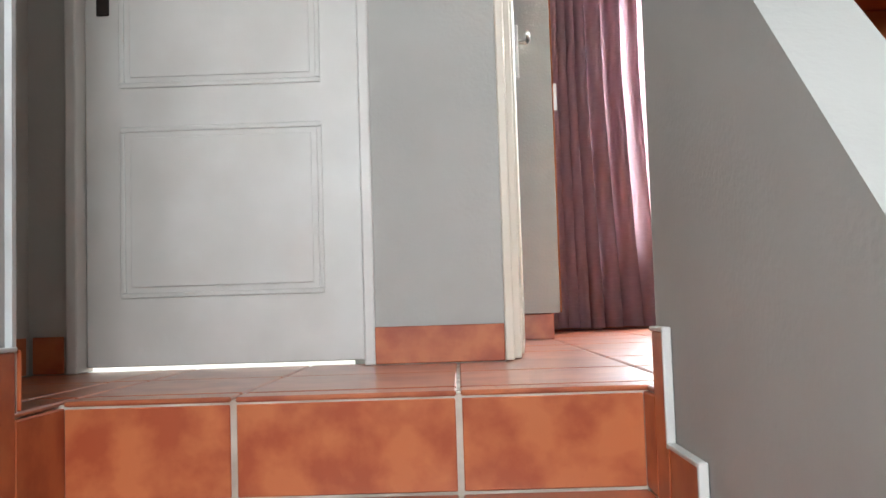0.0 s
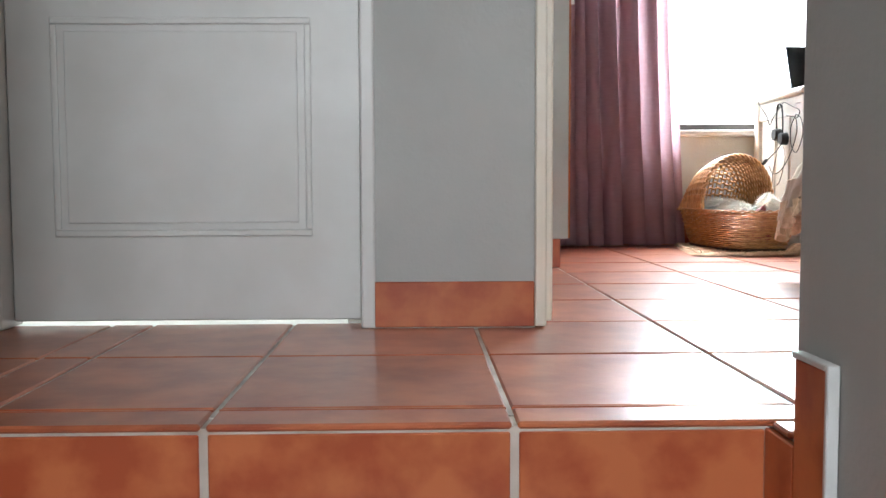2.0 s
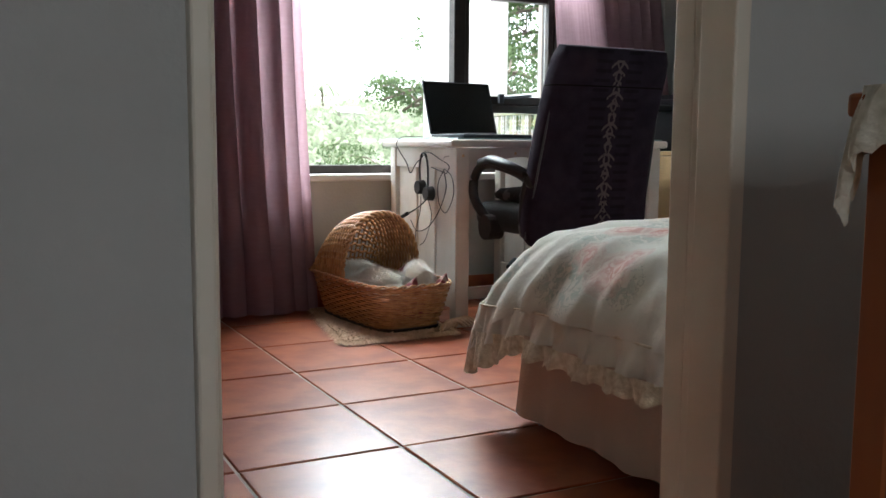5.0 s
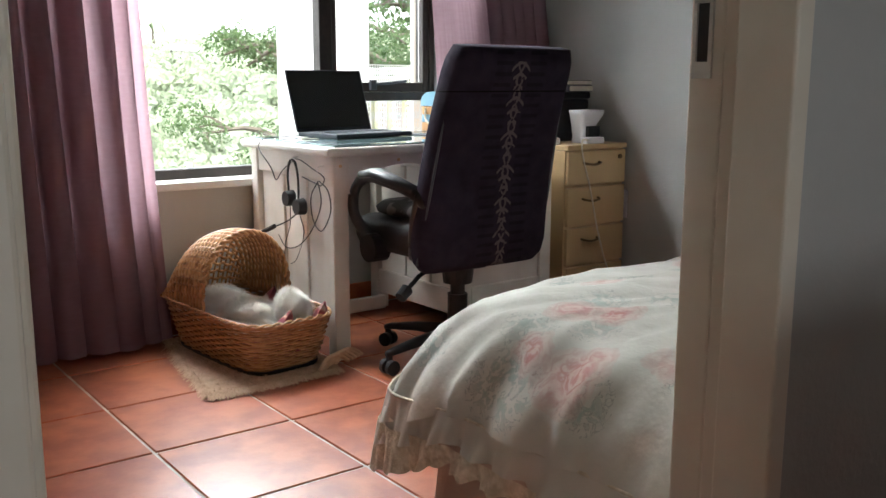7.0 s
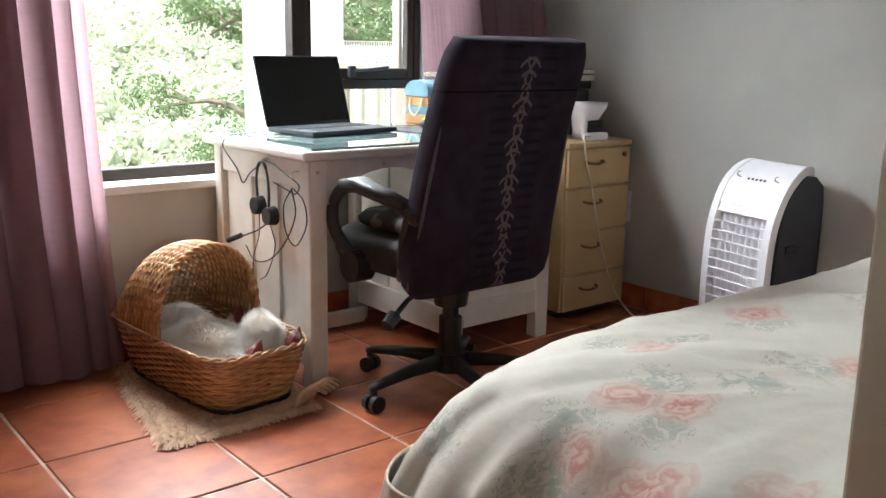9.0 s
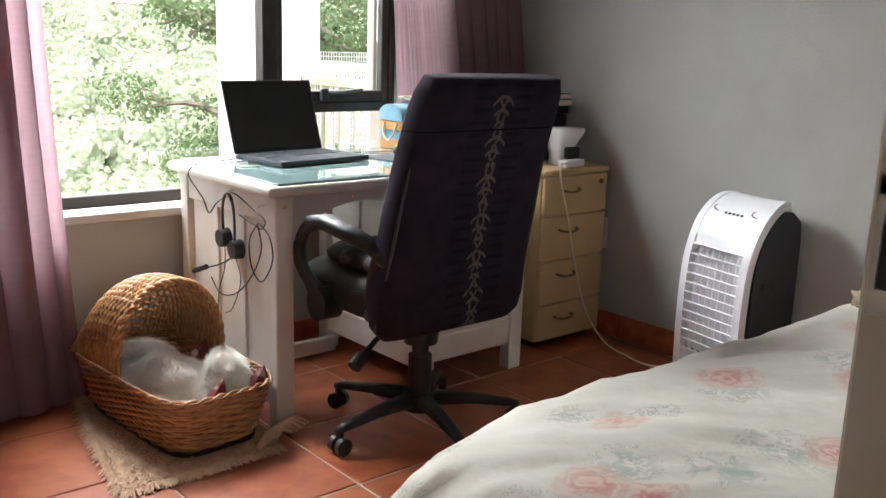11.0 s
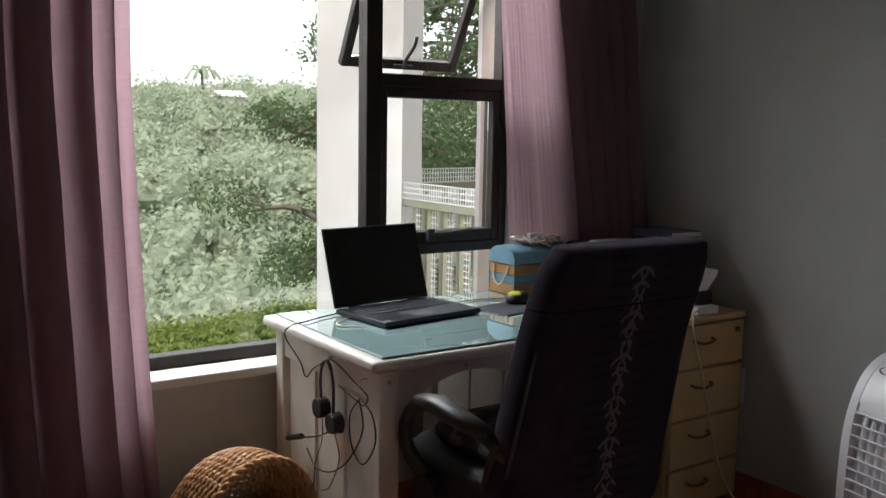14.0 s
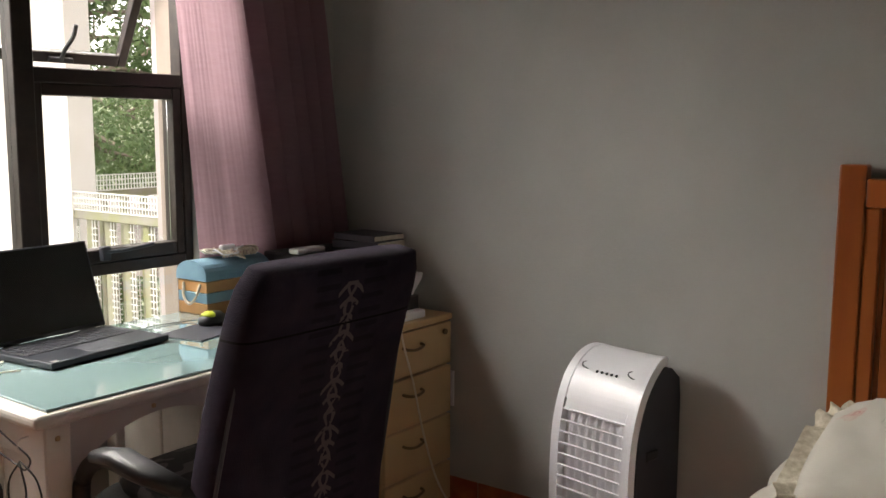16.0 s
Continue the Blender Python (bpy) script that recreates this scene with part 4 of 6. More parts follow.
part_box("plug", (-0.045, 0.010, -0.030, -0.008, 0.034, 0.052), M_PLASTIC_W, tangle, "white plug", bevel=0.005, seg=2)

pad = thing("mouse_mat", (2.53, 5.31, 0.7672), "thin grey mouse mat on the desk glass", "mouse mat")
pad.rotation_euler = (0, 0, radians(12))
part_box("mat", (-0.095, 0.085, -0.08, 0.08, 0, 0.003), M_DARKGREY, pad, bevel=0.001)
mouse = thing("computer_mouse", (2.625, 5.375, 0.7706), "black and lime computer mouse on the mat", "mouse")
mouse.rotation_euler = (0, 0, radians(-70))


def loft(bm, slices, n=28, power=3.0, cap=True):
    """Rounded body through slices of (centre, half width, half depth, axis_u, axis_v)."""
    rings = []
    for c, a, b, u, v in slices:
        c, u, v = Vector(c), Vector(u), Vector(v)
        ring = []
        for k in range(n):
            t = 2 * math.pi * k / n
            cs, sn = math.cos(t), math.sin(t)
            ring.append(bm.verts.new(c + u * a * math.copysign(abs(cs) ** (2 / power), cs) + v * b * math.copysign(abs(sn) ** (2 / power), sn)))
        rings.append(ring)
    for p, q in zip(rings, rings[1:]):
        for k in range(n):
            bm.faces.new((p[k], p[(k + 1) % n], q[(k + 1) % n], q[k]))
    if cap:
        bm.faces.new(list(reversed(rings[0])))
        bm.faces.new(rings[-1])


X, Y, Z = (1, 0, 0), (0, 1, 0), (0, 0, 1)
bm = bmesh.new()
loft(bm, [((0, 0, 0.0), 0.030, 0.052, X, Y), ((0, 0, 0.010), 0.033, 0.056, X, Y), ((0, 0, 0.022), 0.030, 0.050, X, Y), ((0, 0, 0.033), 0.020, 0.036, X, Y), ((0, 0, 0.036), 0.008, 0.018, X, Y)], 20, 2.4)
part("shell", bm, M_BLACK, mouse, shade=True)
bm = bmesh.new()
loft(bm, [((0, -0.022, 0.026), 0.024, 0.020, X, Y), ((0, -0.022, 0.033), 0.021, 0.018, X, Y), ((0, -0.020, 0.0385), 0.012, 0.012, X, Y)], 18, 2.4)
part("top_cap", bm, M_YELLOW, mouse, "lime top cap", shade=True)

# ---- beech drawer pedestal ----
ped = thing("drawer_pedestal", (3.245, 5.33, 0), "pale beech four-drawer pedestal with bow handles beside the desk", "drawer unit")


def ppart(name, dims, material=M_BEECH, label="", bevel=0.002, parent=None):
    return part_box(name, local(ped, dims), material, parent or ped, label, bevel)


ppart("carcass", (3.062, 3.428, 5.083, 5.58, 0.03, 0.690))
ppart("top", (3.058, 3.432, 5.062, 5.59, 0.692, 0.714), bevel=0.004)
ppart("plinth", (3.08, 3.41, 5.11, 5.56, 0.0, 0.03), M_BLACK)
for i, (z0, z1) in enumerate(((0.535, 0.688), (0.357, 0.530), (0.182, 0.352), (0.032, 0.177))):
    dr = ppart("drawer", (3.066, 3.426, 5.064, 5.082, z0 + 0.002, z1 - 0.002), bevel=0.003)
    zc = z1 - 0.052
    bm = bmesh.new()
    o = Vector(ped.location)
    tube(bm, [Vector(p) - o for p in smooth_path([(3.155, 5.064, zc), (3.162, 5.046, zc - 0.004), (3.20, 5.040, zc - 0.009), (3.245, 5.046, zc - 0.004), (3.252, 5.064, zc)], 4)], 0.005, 8)
    hd = part("handle", bm, M_BRASS, dr, "bronze bow handle")
bm = bmesh.new()
tube(bm, [(3.385 - 3.245, -0.262, 0.655), (3.385 - 3.245, -0.274, 0.655)], 0.010, 14)
part("lock", bm, M_BRASS, ped, "small round lock")

# ---- things on the pedestal ----
printer = thing("printer", (3.20, 5.42, 0.7145), "black printer with a flat lid behind the chair", "printer")
part_box("body", (-0.20, 0.215, -0.13, 0.13, 0.0, 0.19), M_DARKGREY, printer, bevel=0.012, seg=3)
part_box("lid", (-0.205, 0.22, -0.135, 0.135, 0.192, 0.225), M_BLACK, printer, bevel=0.010, seg=3)
scan = thing("white_remote", (3.05, 5.40, 0.9400), "slim white handset lying on the black printer", "remote")
part_box("body", (-0.06, 0.07, -0.025, 0.025, 0.0, 0.018), M_PLASTIC_W, scan, bevel=0.006, seg=2)
phone = thing("desk_gadget", (3.285, 5.18, 0.7145), "white flared plastic desk gadget standing on the drawer unit", "gadget")
bm = bmesh.new()
loft(bm, [((-0.035, 0, 0.0), 0.030, 0.035, X, Y), ((-0.03, 0, 0.03), 0.030, 0.035, X, Y), ((-0.015, 0, 0.08), 0.050, 0.045, X, Y), ((0.0, 0, 0.125), 0.072, 0.055, X, Y), ((0.0, 0, 0.145), 0.076, 0.058, X, Y)], 24, 4)
part("shell", bm, M_PLASTIC_W, phone, shade=True)
part_box("screen", (-0.045, 0.03, -0.0585, -0.040, 0.02, 0.075), M_BLACK, phone, "black front insert", bevel=0.003)
adapt = thing("power_adapter", (3.25, 5.11, 0.7145), "white power adapter with a pale cord on the drawer unit", "adapter")
part_box("body", (-0.05, 0.06, -0.022, 0.022, 0.0, 0.028), M_PLASTIC_W, adapt, bevel=0.005, seg=2)
for k, (w, h, z) in enumerate(((0.16, 0.028, 0.0), (0.15, 0.022, 0.029))):
    bk = thing("book", (3.30, 5.34, 0.9400 + z), "dark book with cream pages stacked on the printer", "book", "stack of books")
    bk.rotation_euler = (0, 0, radians(4 - 7 * k))
    part_box("cover", (-w / 2, w / 2, -0.10, 0.10, 0, h), M_BOOK, bk, bevel=0.002)
    part_box("pages", (-w / 2 + 0.004, w / 2 + 0.0015, -0.1015, 0.097, 0.003, h - 0.003), M_PAGES, bk, "cream page block", bevel=0.001)
cable("extension_cable", "pale power cord hanging down the drawers to the cooler", [(3.23, 5.10, 0.728), (3.17, 5.075, 0.735), (3.13, 5.05, 0.728), (3.13, 5.040, 0.66), (3.17, 5.030, 0.52), (3.22, 5.025, 0.33), (3.27, 5.00, 0.15), (3.31, 4.93, 0.03), (3.30, 4.80, 0.006), (3.28, 4.70, 0.006), (3.33, 4.63, 0.006), (3.39, 4.60, 0.02), (3.42, 4.52, 0.04)], 0.0035, M_CORD)
sock = thing("wall_socket", (RIGHT_X, 5.120, 0.430), "white double socket plate low on the grey wall", "socket")
part_box("plate", (-0.012, -0.0005, -0.045, 0.045, -0.065, 0.065), M_PLASTIC_W, sock, bevel=0.003, seg=2)
part_box("switch", (-0.017, -0.0125, -0.02, 0.02, 0.02, 0.045), M_PLASTIC_W, sock, bevel=0.002)

# ---- office chair ----
chair = thing("office_chair", (2.225, 4.757, 0), "high-backed dark office chair with aubergine cloth back and black arms", "office chair")
bm = bmesh.new()
slices = []
for k in range(19):
    v = k / 18
    z = 0.365 + 0.725 * v
    yc = -0.115 - 0.170 * v + 0.030 * math.sin(math.pi * v)
    half = 0.280 - 0.034 * v
    th = 0.050
    end = min(v, 1 - v) * 18
    if end < 2:
        f = (0.62, 0.88)[int(end)] if v < 0.5 else (0.80, 0.96)[int(end)]
        half *= 1 - (1 - f) * 0.35
        th *= f
        z += (0.012 if end == 1 else 0.0) * (-1 if v < 0.5 else 1)
    slices.append(((0, yc, z), half, th, X, (0, 1, 0.2)))
loft(bm, slices, 40, 5.0)
part("backrest", bm, M_CHAIR, chair, "aubergine cloth back with a pale vine stripe", shade=True)
for s in (-1, 1):
    bm = bmesh.new()
    tube(bm, smooth_path([(s * 0.268, -0.128, 0.39), (s * 0.258, -0.185, 0.62), (s * 0.243, -0.245, 0.88), (s * 0.232, -0.300, 1.05)], 6), 0.0045, 6)
    part("piping", bm, M_DARKGREY, chair)
    # arm loop
    bm = bmesh.new()
    x0, x1 = s * 0.262, s * 0.315
    tube(bm, smooth_path([(x0 - s * 0.01, -0.165, 0.585), (x0 + s * 0.015, -0.10, 0.632), (x1, -0.01, 0.662), (x1, 0.08, 0.668), (x1, 0.15, 0.640), (x1, 0.185, 0.585), (x1 - s * 0.005, 0.180, 0.52), (x0 + s * 0.01, 0.150, 0.45), (x0 - s * 0.04, 0.10, 0.405)], 6), 0.0165, 12, 1.2)
    tube(bm, smooth_path([(x0 + s * 0.004, -0.140, 0.625), (x0, -0.105, 0.54), (x0 - s * 0.01, -0.080, 0.44), (x0 - s * 0.05, -0.02, 0.40)], 5), 0.013, 10, 1.3)
    part("arm", bm, M_BLACK, chair, shade=True)
    bm = bmesh.new()
    loft(bm, [((x0 + s * 0.012, -0.12, 0.640), 0.020, 0.012, X, Z), ((x1 - s * 0.01, -0.06, 0.662), 0.030, 0.016, X, Z), ((x1, 0.04, 0.684), 0.031, 0.016, X, Z), ((x1, 0.115, 0.672), 0.026, 0.014, X, Z)], 16, 3)
    part("arm_pad", bm, M_BLACK, chair, shade=True)
bm = bmesh.new()
loft(bm, [((0, 0.10, 0.395), 0.215, 0.215, X, Y), ((0, 0.10, 0.405), 0.245, 0.245, X, Y), ((0, 0.10, 0.44), 0.258, 0.255, X, Y), ((0, 0.10, 0.485), 0.255, 0.250, X, Y), ((0, 0.10, 0.505), 0.235, 0.230, X, Y), ((0, 0.10, 0.512), 0.19, 0.19, X, Y)], 36, 4.5)
part("seat", bm, M_LEATHER, chair, "black leatherette seat", shade=True)
for s in (-1, 1):
    bm = bmesh.new()
    tube(bm, [(s * 0.23, 0.13, 0.415), (s * 0.295, 0.13, 0.415)], 0.050, 18)
    part("side_bolster", bm, M_BLACK, chair)
bm = bmesh.new()
box(bm, -0.09, 0.09, -0.10, 0.14, 0.345, 0.394, bevel=0.012, seg=2)
tube(bm, [(0, 0, 0.28), (0, 0, 0.345)], 0.052, 16, taper=0.06)
tube(bm, [(0.10, 0.05, 0.33), (0.16, 0.05, 0.33)], 0.025, 12)
part("tilt_mechanism", bm, M_BLACK, chair)
bm = bmesh.new()
tube(bm, [(-0.08, 0.0, 0.365), (-0.19, -0.03, 0.330), (-0.265, -0.05, 0.285)], 0.008, 8)
tube(bm, [(-0.250, -0.045, 0.295), (-0.285, -0.055, 0.272)], 0.022, 12, taper=0.020)
part("lever", bm, M_BLACK, chair)
bm = bmesh.new()
tube(bm, [(0, 0, 0.09), (0, 0, 0.24)], 0.036, 16)
tube(bm, [(0, 0, 0.24), (0, 0, 0.29)], 0.026, 16)
part("gas_column", bm, M_BLACK, chair)
bm = bmesh.new()
tube(bm, [(0, 0, 0.065), (0, 0, 0.125)], 0.050, 18)
part("hub", bm, M_BLACK, chair)
for k in range(5):
    a = radians(183 - 72 * k)
    d = Vector((math.cos(a), math.sin(a), 0))
    sd = Vector((-math.sin(a), math.cos(a), 0))
    bm = bmesh.new()
    loft(bm, [(d * 0.04 + Vector((0, 0, 0.100)), 0.024, 0.024, sd, Z), (d * 0.17 + Vector((0, 0, 0.094)), 0.020, 0.017, sd, Z), (d * 0.29 + Vector((0, 0, 0.078)), 0.016, 0.012, sd, Z), (d * 0.315 + Vector((0, 0, 0.072)), 0.012, 0.010, sd, Z)], 12, 3)
    leg = part("leg", bm, M_BLACK, chair, shade=True)
    bm = bmesh.new()
    c = d * 0.305
    tube(bm, [c + sd * -0.026 + Vector((0, 0, 0.0265)), c + sd * -0.008 + Vector((0, 0, 0.0265))], 0.026, 14)
    tube(bm, [c + sd * 0.008 + Vector((0, 0, 0.0265)), c + sd * 0.026 + Vector((0, 0, 0.0265))], 0.026, 14)
    box(bm, c.x - 0.008, c.x + 0.008, c.y - 0.008, c.y + 0.008, 0.03, 0.075)
    part("caster", bm, M_BLACK, leg)
cush = thing("seat_cushion", (2.225, 4.852, 0.512), "thin dark patterned cushion on the office chair seat", "cushion")
bm = bmesh.new()
loft(bm, [((0, 0, 0.0), 0.17, 0.16, X, Y), ((0, 0, 0.012), 0.20, 0.19, X, Y), ((0, 0, 0.030), 0.205, 0.195, X, Y), ((0, 0, 0.050), 0.185, 0.175, X, Y), ((0, 0, 0.060), 0.11, 0.10, X, Y)], 32, 4)
part("cover", bm, M_ZEBRA, cush, shade=True)

# ---- bed ----
BX0, BX1, BY0, BY1 = 1.370, 3.385, 2.945, 3.822
bed = thing("bed", (2.40, 3.38, 0), "single bed with an orange pine headboard against the grey wall", "bed")
bx, by = bed.location.x, bed.location.y


def bpart(name, dims, material, label="", bevel=0.004, seg=1, parent=None):
    return part_box(name, local(bed, dims), material, parent or bed, label, bevel, seg)


bpart("base", (BX0 + 0.05, BX1 - 0.01, BY0 + 0.01, BY1 - 0.03, 0.09, 0.30), M_SKIRT, bevel=0.01)
for x in (1.50, 3.25):
    for y in (3.03, 3.72):
        bpart("leg", (x - 0.025, x + 0.025, y - 0.025, y + 0.025, 0.0, 0.09), M_PINE)
bpart("mattress", (BX0 + 0.05, BX1 - 0.01, BY0 + 0.01, BY1 - 0.03, 0.30, 0.46), M_CEIL, "white mattress", bevel=0.03, seg=3)
hb = bpart("headboard", (3.425, 3.445, 2.99, 3.705, 0.35, 1.155), M_PINE, "orange pine panelled headboard")
bpart("headboard_post", (3.398, 3.455, 3.722, 3.790, 0.0, 1.268), M_PINE, bevel=0.006, seg=2)
bpart("headboard_post", (3.398, 3.455, 2.930, 2.990, 0.0, 1.268), M_PINE, bevel=0.006, seg=2)
bpart("headboard_rail", (3.400, 3.452, 2.990, 3.722, 1.158, 1.232), M_PINE, bevel=0.006, seg=2)
for y in (2.99, 3.22, 3.455, 3.682):
    bpart("headboard_stile", (3.404, 3.452, y, y + 0.04, 0.35, 1.158), M_PINE, bevel=0.005)
for y in (3.045, 3.275, 3.51):
    bpart("headboard_field", (3.414, 3.425, y, y + 0.16, 0.42, 1.11), M_PINE, bevel=0.009, seg=2)


def outline(off, n_c=10, n_s=44, r=0.12):
    """Points round the bed's open sides (foot and both long sides), grown outward by off; each with its outward way."""
    pts = []
    x0, y0, y1 = BX0 - off, BY0 - off * 0.15, BY1 + off
    rr = r + max(0, off) * 0.4
    for k in range(n_s):
        t = k / n_s
        pts.append((BX1 - (BX1 - x0 - rr) * t, y1, (0, 1)))
    for k in range(n_c):
        a = math.pi / 2 * k / n_c
        pts.append((x0 + rr - rr * math.sin(a), y1 - rr + rr * math.cos(a), (-math.sin(a), math.cos(a))))
    for k in range(30):
        t = k / 30
        pts.append((x0, y1 - rr - (y1 - rr - y0 - 0.02) * t, (-1, 0)))
    pts.append((x0, y0 + 0.02, (-1, 0)))
    pts.append((x0 + 0.02, y0, (-0.7, -0.7)))
    for k in range(n_s + 1):
        pts.append((x0 + 0.03 + (BX1 - x0 - 0.03) * k / n_s, y0, (0, -1)))
    return pts


def wrinkle(x, y, z):
    return 0.012 * noise.noise(Vector((x * 5, y * 9, z * 5))) + 0.006 * abs(noise.noise(Vector((x * 22 - y * 9, y * 16 + x * 8, z * 4)))) + 0.009 * abs(noise.noise(Vector((x * 9 + y * 7, y * 5 - x * 4, z * 2)))) + 0.009 * noise.noise(Vector((x * 16, y * 22, z * 9))) + 0.003 * noise.noise(Vector((x * 40, y * 44, z * 14)))


def corner_drop(x, y):
    return max(0, 1 - math.hypot(x - (BX0 - 0.02), y - (BY1 + 0.02)) / 0.28)


bm = bmesh.new()
rings = []
for off, z in ((-0.40, 0.553), (-0.30, 0.551), (-0.22, 0.547), (-0.16, 0.541), (-0.11, 0.533), (-0.07, 0.523), (-0.04, 0.511), (-0.012, 0.493), (0.014, 0.470), (0.040, 0.440), (0.062, 0.408), (0.076, 0.374), (0.082, 0.345)):
    ring = []
    for i, (x, y, (nx, ny)) in enumerate(outline(off)):
        side = max(0, (off + 0.10) / 0.14)
        w = wrinkle(x, y, z)
        pleat = 0.019 * side * math.sin(i * 1.15 + 2 * noise.noise(Vector((x * 7, y * 7, 0)))) * (0.4 + 0.6 * noise.noise(Vector((x * 3, y * 3, 5))) ** 2)
        cd = corner_drop(x, y)
        zz = z + w * (1.2 - 0.6 * side) - cd * 0.09 * side + 0.02 * max(0, (x - 2.9)) 
        ring.append(bm.verts.new((x - bx + nx * (w * side + pleat), y - by + ny * (w * side + pleat) * (0.2 if ny < -0.5 else 1), zz)))
    rings.append(ring)
n = len(rings[0])
for a, b in zip(rings, rings[1:]):
    for i in range(n - 1):
        bm.faces.new((a[i], a[i + 1], b[i + 1], b[i]))
# the flat middle is a quilted grid between the two long inner rows
inner = rings[0]
centre = []
for i in range(n):
    v = inner[i]
    u = (v.co.x + bx)
    centre.append(bm.verts.new((max(v.co.x, BX0 + 0.44 - bx), (BY0 + BY1) / 2 - by + (v.co.y - ((BY0 + BY1) / 2 - by)) * 0.4, 0.556)))
for i in range(n - 1):
    bm.faces.new((inner[i], inner[i + 1], centre[i + 1], centre[i]))
bm.faces.new(list(reversed(centre)))
duvet = thing("duvet", (bx, by, 0), "cream quilt printed with pink roses and edged with a lace flounce", "duvet")
part("cover", bm, M_ROSES, duvet, shade=True)


def frill(parent, name, label, material, off0, off1, z0, z1, amp, freq, drop, rows=8, seed=0.0, edge=0.0):
    bm = bmesh.new()
    base0, base1 = outline(off0), outline(off1)
    dense0, dense1 = [], []
    for src, dst in ((base0, dense0), (base1, dense1)):
        for p, q in zip(src, src[1:]):
            for k in range(5):
                t = k / 5
                dst.append((p[0] + (q[0] - p[0]) * t, p[1] + (q[1] - p[1]) * t, (p[2][0] + (q[2][0] - p[2][0]) * t, p[2][1] + (q[2][1] - p[2][1]) * t)))
    grid = []
    length = 0
    last = None
    for i, (p, q) in enumerate(zip(dense0, dense1)):
        if last:
            length += math.hypot(p[0] - last[0], p[1] - last[1])
        last = p
        col = []
        cd = corner_drop(p[0], p[1])
        for j in range(rows + 1):
            v = j / rows
            f = math.sin(length * freq + 2.2 * noise.noise(Vector((length * 4, v * 0.8, seed)))) + 0.4 * math.sin(length * freq * 2.3 + seed)
            o = amp * (0.12 + 0.88 * v) * f
            nx, ny = p[2]
            keep = 0.12 if ny < -0.5 else 1
            x = p[0] + (q[0] - p[0]) * v + nx * o * keep
            y = p[1] + (q[1] - p[1]) * v + ny * o * keep
            z = z0 + (z1 - z0) * v - cd * drop * (0.3 + 0.7 * v) + (edge * math.sin(length * 150) if j == rows else 0) + 0.012 * v * noise.noise(Vector((length * 7, seed, 2)))
            col.append(bm.verts.new((x - bx, y - by, z)))
        grid.append(col)
    for a, b in zip(grid, grid[1:]):
        for j in range(rows):
            bm.faces.new((a[j], b[j], b[j + 1], a[j + 1]))
    return part(name, bm, material, parent, label, shade=True)


frill(duvet, "flounce", "gathered rose-print flounce", M_ROSES, 0.081, 0.098, 0.350, 0.285, 0.011, 60, 0.10, seed=1.0)
frill(duvet, "lace_edge", "cream scalloped lace edging", M_LACE, 0.098, 0.104, 0.285, 0.240, 0.013, 60, 0.13, rows=4, seed=1.0, edge=0.004)
bm = bmesh.new()
pl = [Vector((x - bx + nx * 0.004, y - by + ny * 0.004, 0.348 - 0.03 * corner_drop(x, y))) for x, y, (nx, ny) in outline(0.076)]
tube(bm, pl, 0.0035, 6)
part("piping", bm, M_LACE, duvet, "cream piping cord", shade=True)
frill(bed, "bed_skirt", "beige pleated bed skirt", M_SKIRT, -0.02, -0.005, 0.33, 0.035, 0.010, 26, 0.0, rows=6, seed=4.0)

pillow = thing("pillow", (3.09, 3.37, 0.560), "cream lace-edged pillow with a faint floral print on the quilt", "pillow")
bm = bmesh.new()
N = 26
top, bot = [], []
for j in range(N + 1):
    rt, rb = [], []
    for i in range(N + 1):
        u, v = 2 * i / N - 1, 2 * j / N - 1
        h = max(0, (1 - abs(u) ** 2.6)) ** 0.55 * max(0, (1 - abs(v) ** 2.6)) ** 0.55
        px = u * (0.24 - 0.02 * v * v)
        py = v * (0.37 - 0.02 * u * u)
        w = wrinkle(px + 3, py * 1.5, 1.0) * 2.6
        rt.append(bm.verts.new((px, py, 0.035 + 0.125 * h + w * h)))
        rb.append(bm.verts.new((px, py, 0.033 - 0.030 * h)) if 0 < i < N and 0 < j < N else rt[-1])
    top.append(rt)
    bot.append(rb)
for j in range(N):
    for i in range(N):
        bm.faces.new((top[j][i], top[j][i + 1], top[j + 1][i + 1], top[j + 1][i]))
        f = (bot[j][i], bot[j + 1][i], bot[j + 1][i + 1], bot[j][i + 1])
        if len(set(f)) == 4 and bm.faces.get(f) is None:
            bm.faces.new(f)
part("cover", bm, M_PILLOW, pillow, shade=True)
bm = bmesh.new()
prev = None
for k in range(241):
    t = 2 * math.pi * k / 240
    cs, sn = math.cos(t), math.sin(t)
    px, py = 0.235 * math.copysign(abs(cs) ** 0.35, cs), 0.36 * math.copysign(abs(sn) ** 0.35, sn)
    r = 1.13 + 0.012 * math.sin(k * 0.9)
    cur = (bm.verts.new((px, py, 0.036)), bm.verts.new((px * (r + 0.04), py * r, 0.034 + 0.014 * math.sin(k * 0.55))))
    if prev:
        bm.faces.new((prev[0], prev[1], cur[1], cur[0]))
    prev = cur
part("lace_edge", bm, M_LACE, pillow, "cream lace frill", shade=True)
pillow.rotation_euler = (0, radians(-14), 0)
pillow.location = (3.09, 3.37, 0.560)

# ---- pet basket on the rug ----
basket = thing("wicker_basket", (1.628, 5.235, 0.014), "honey-brown wicker pet basket with a woven hood on a shaggy rug", "pet basket")
basket.rotation_euler = (0, 0, radians(5))


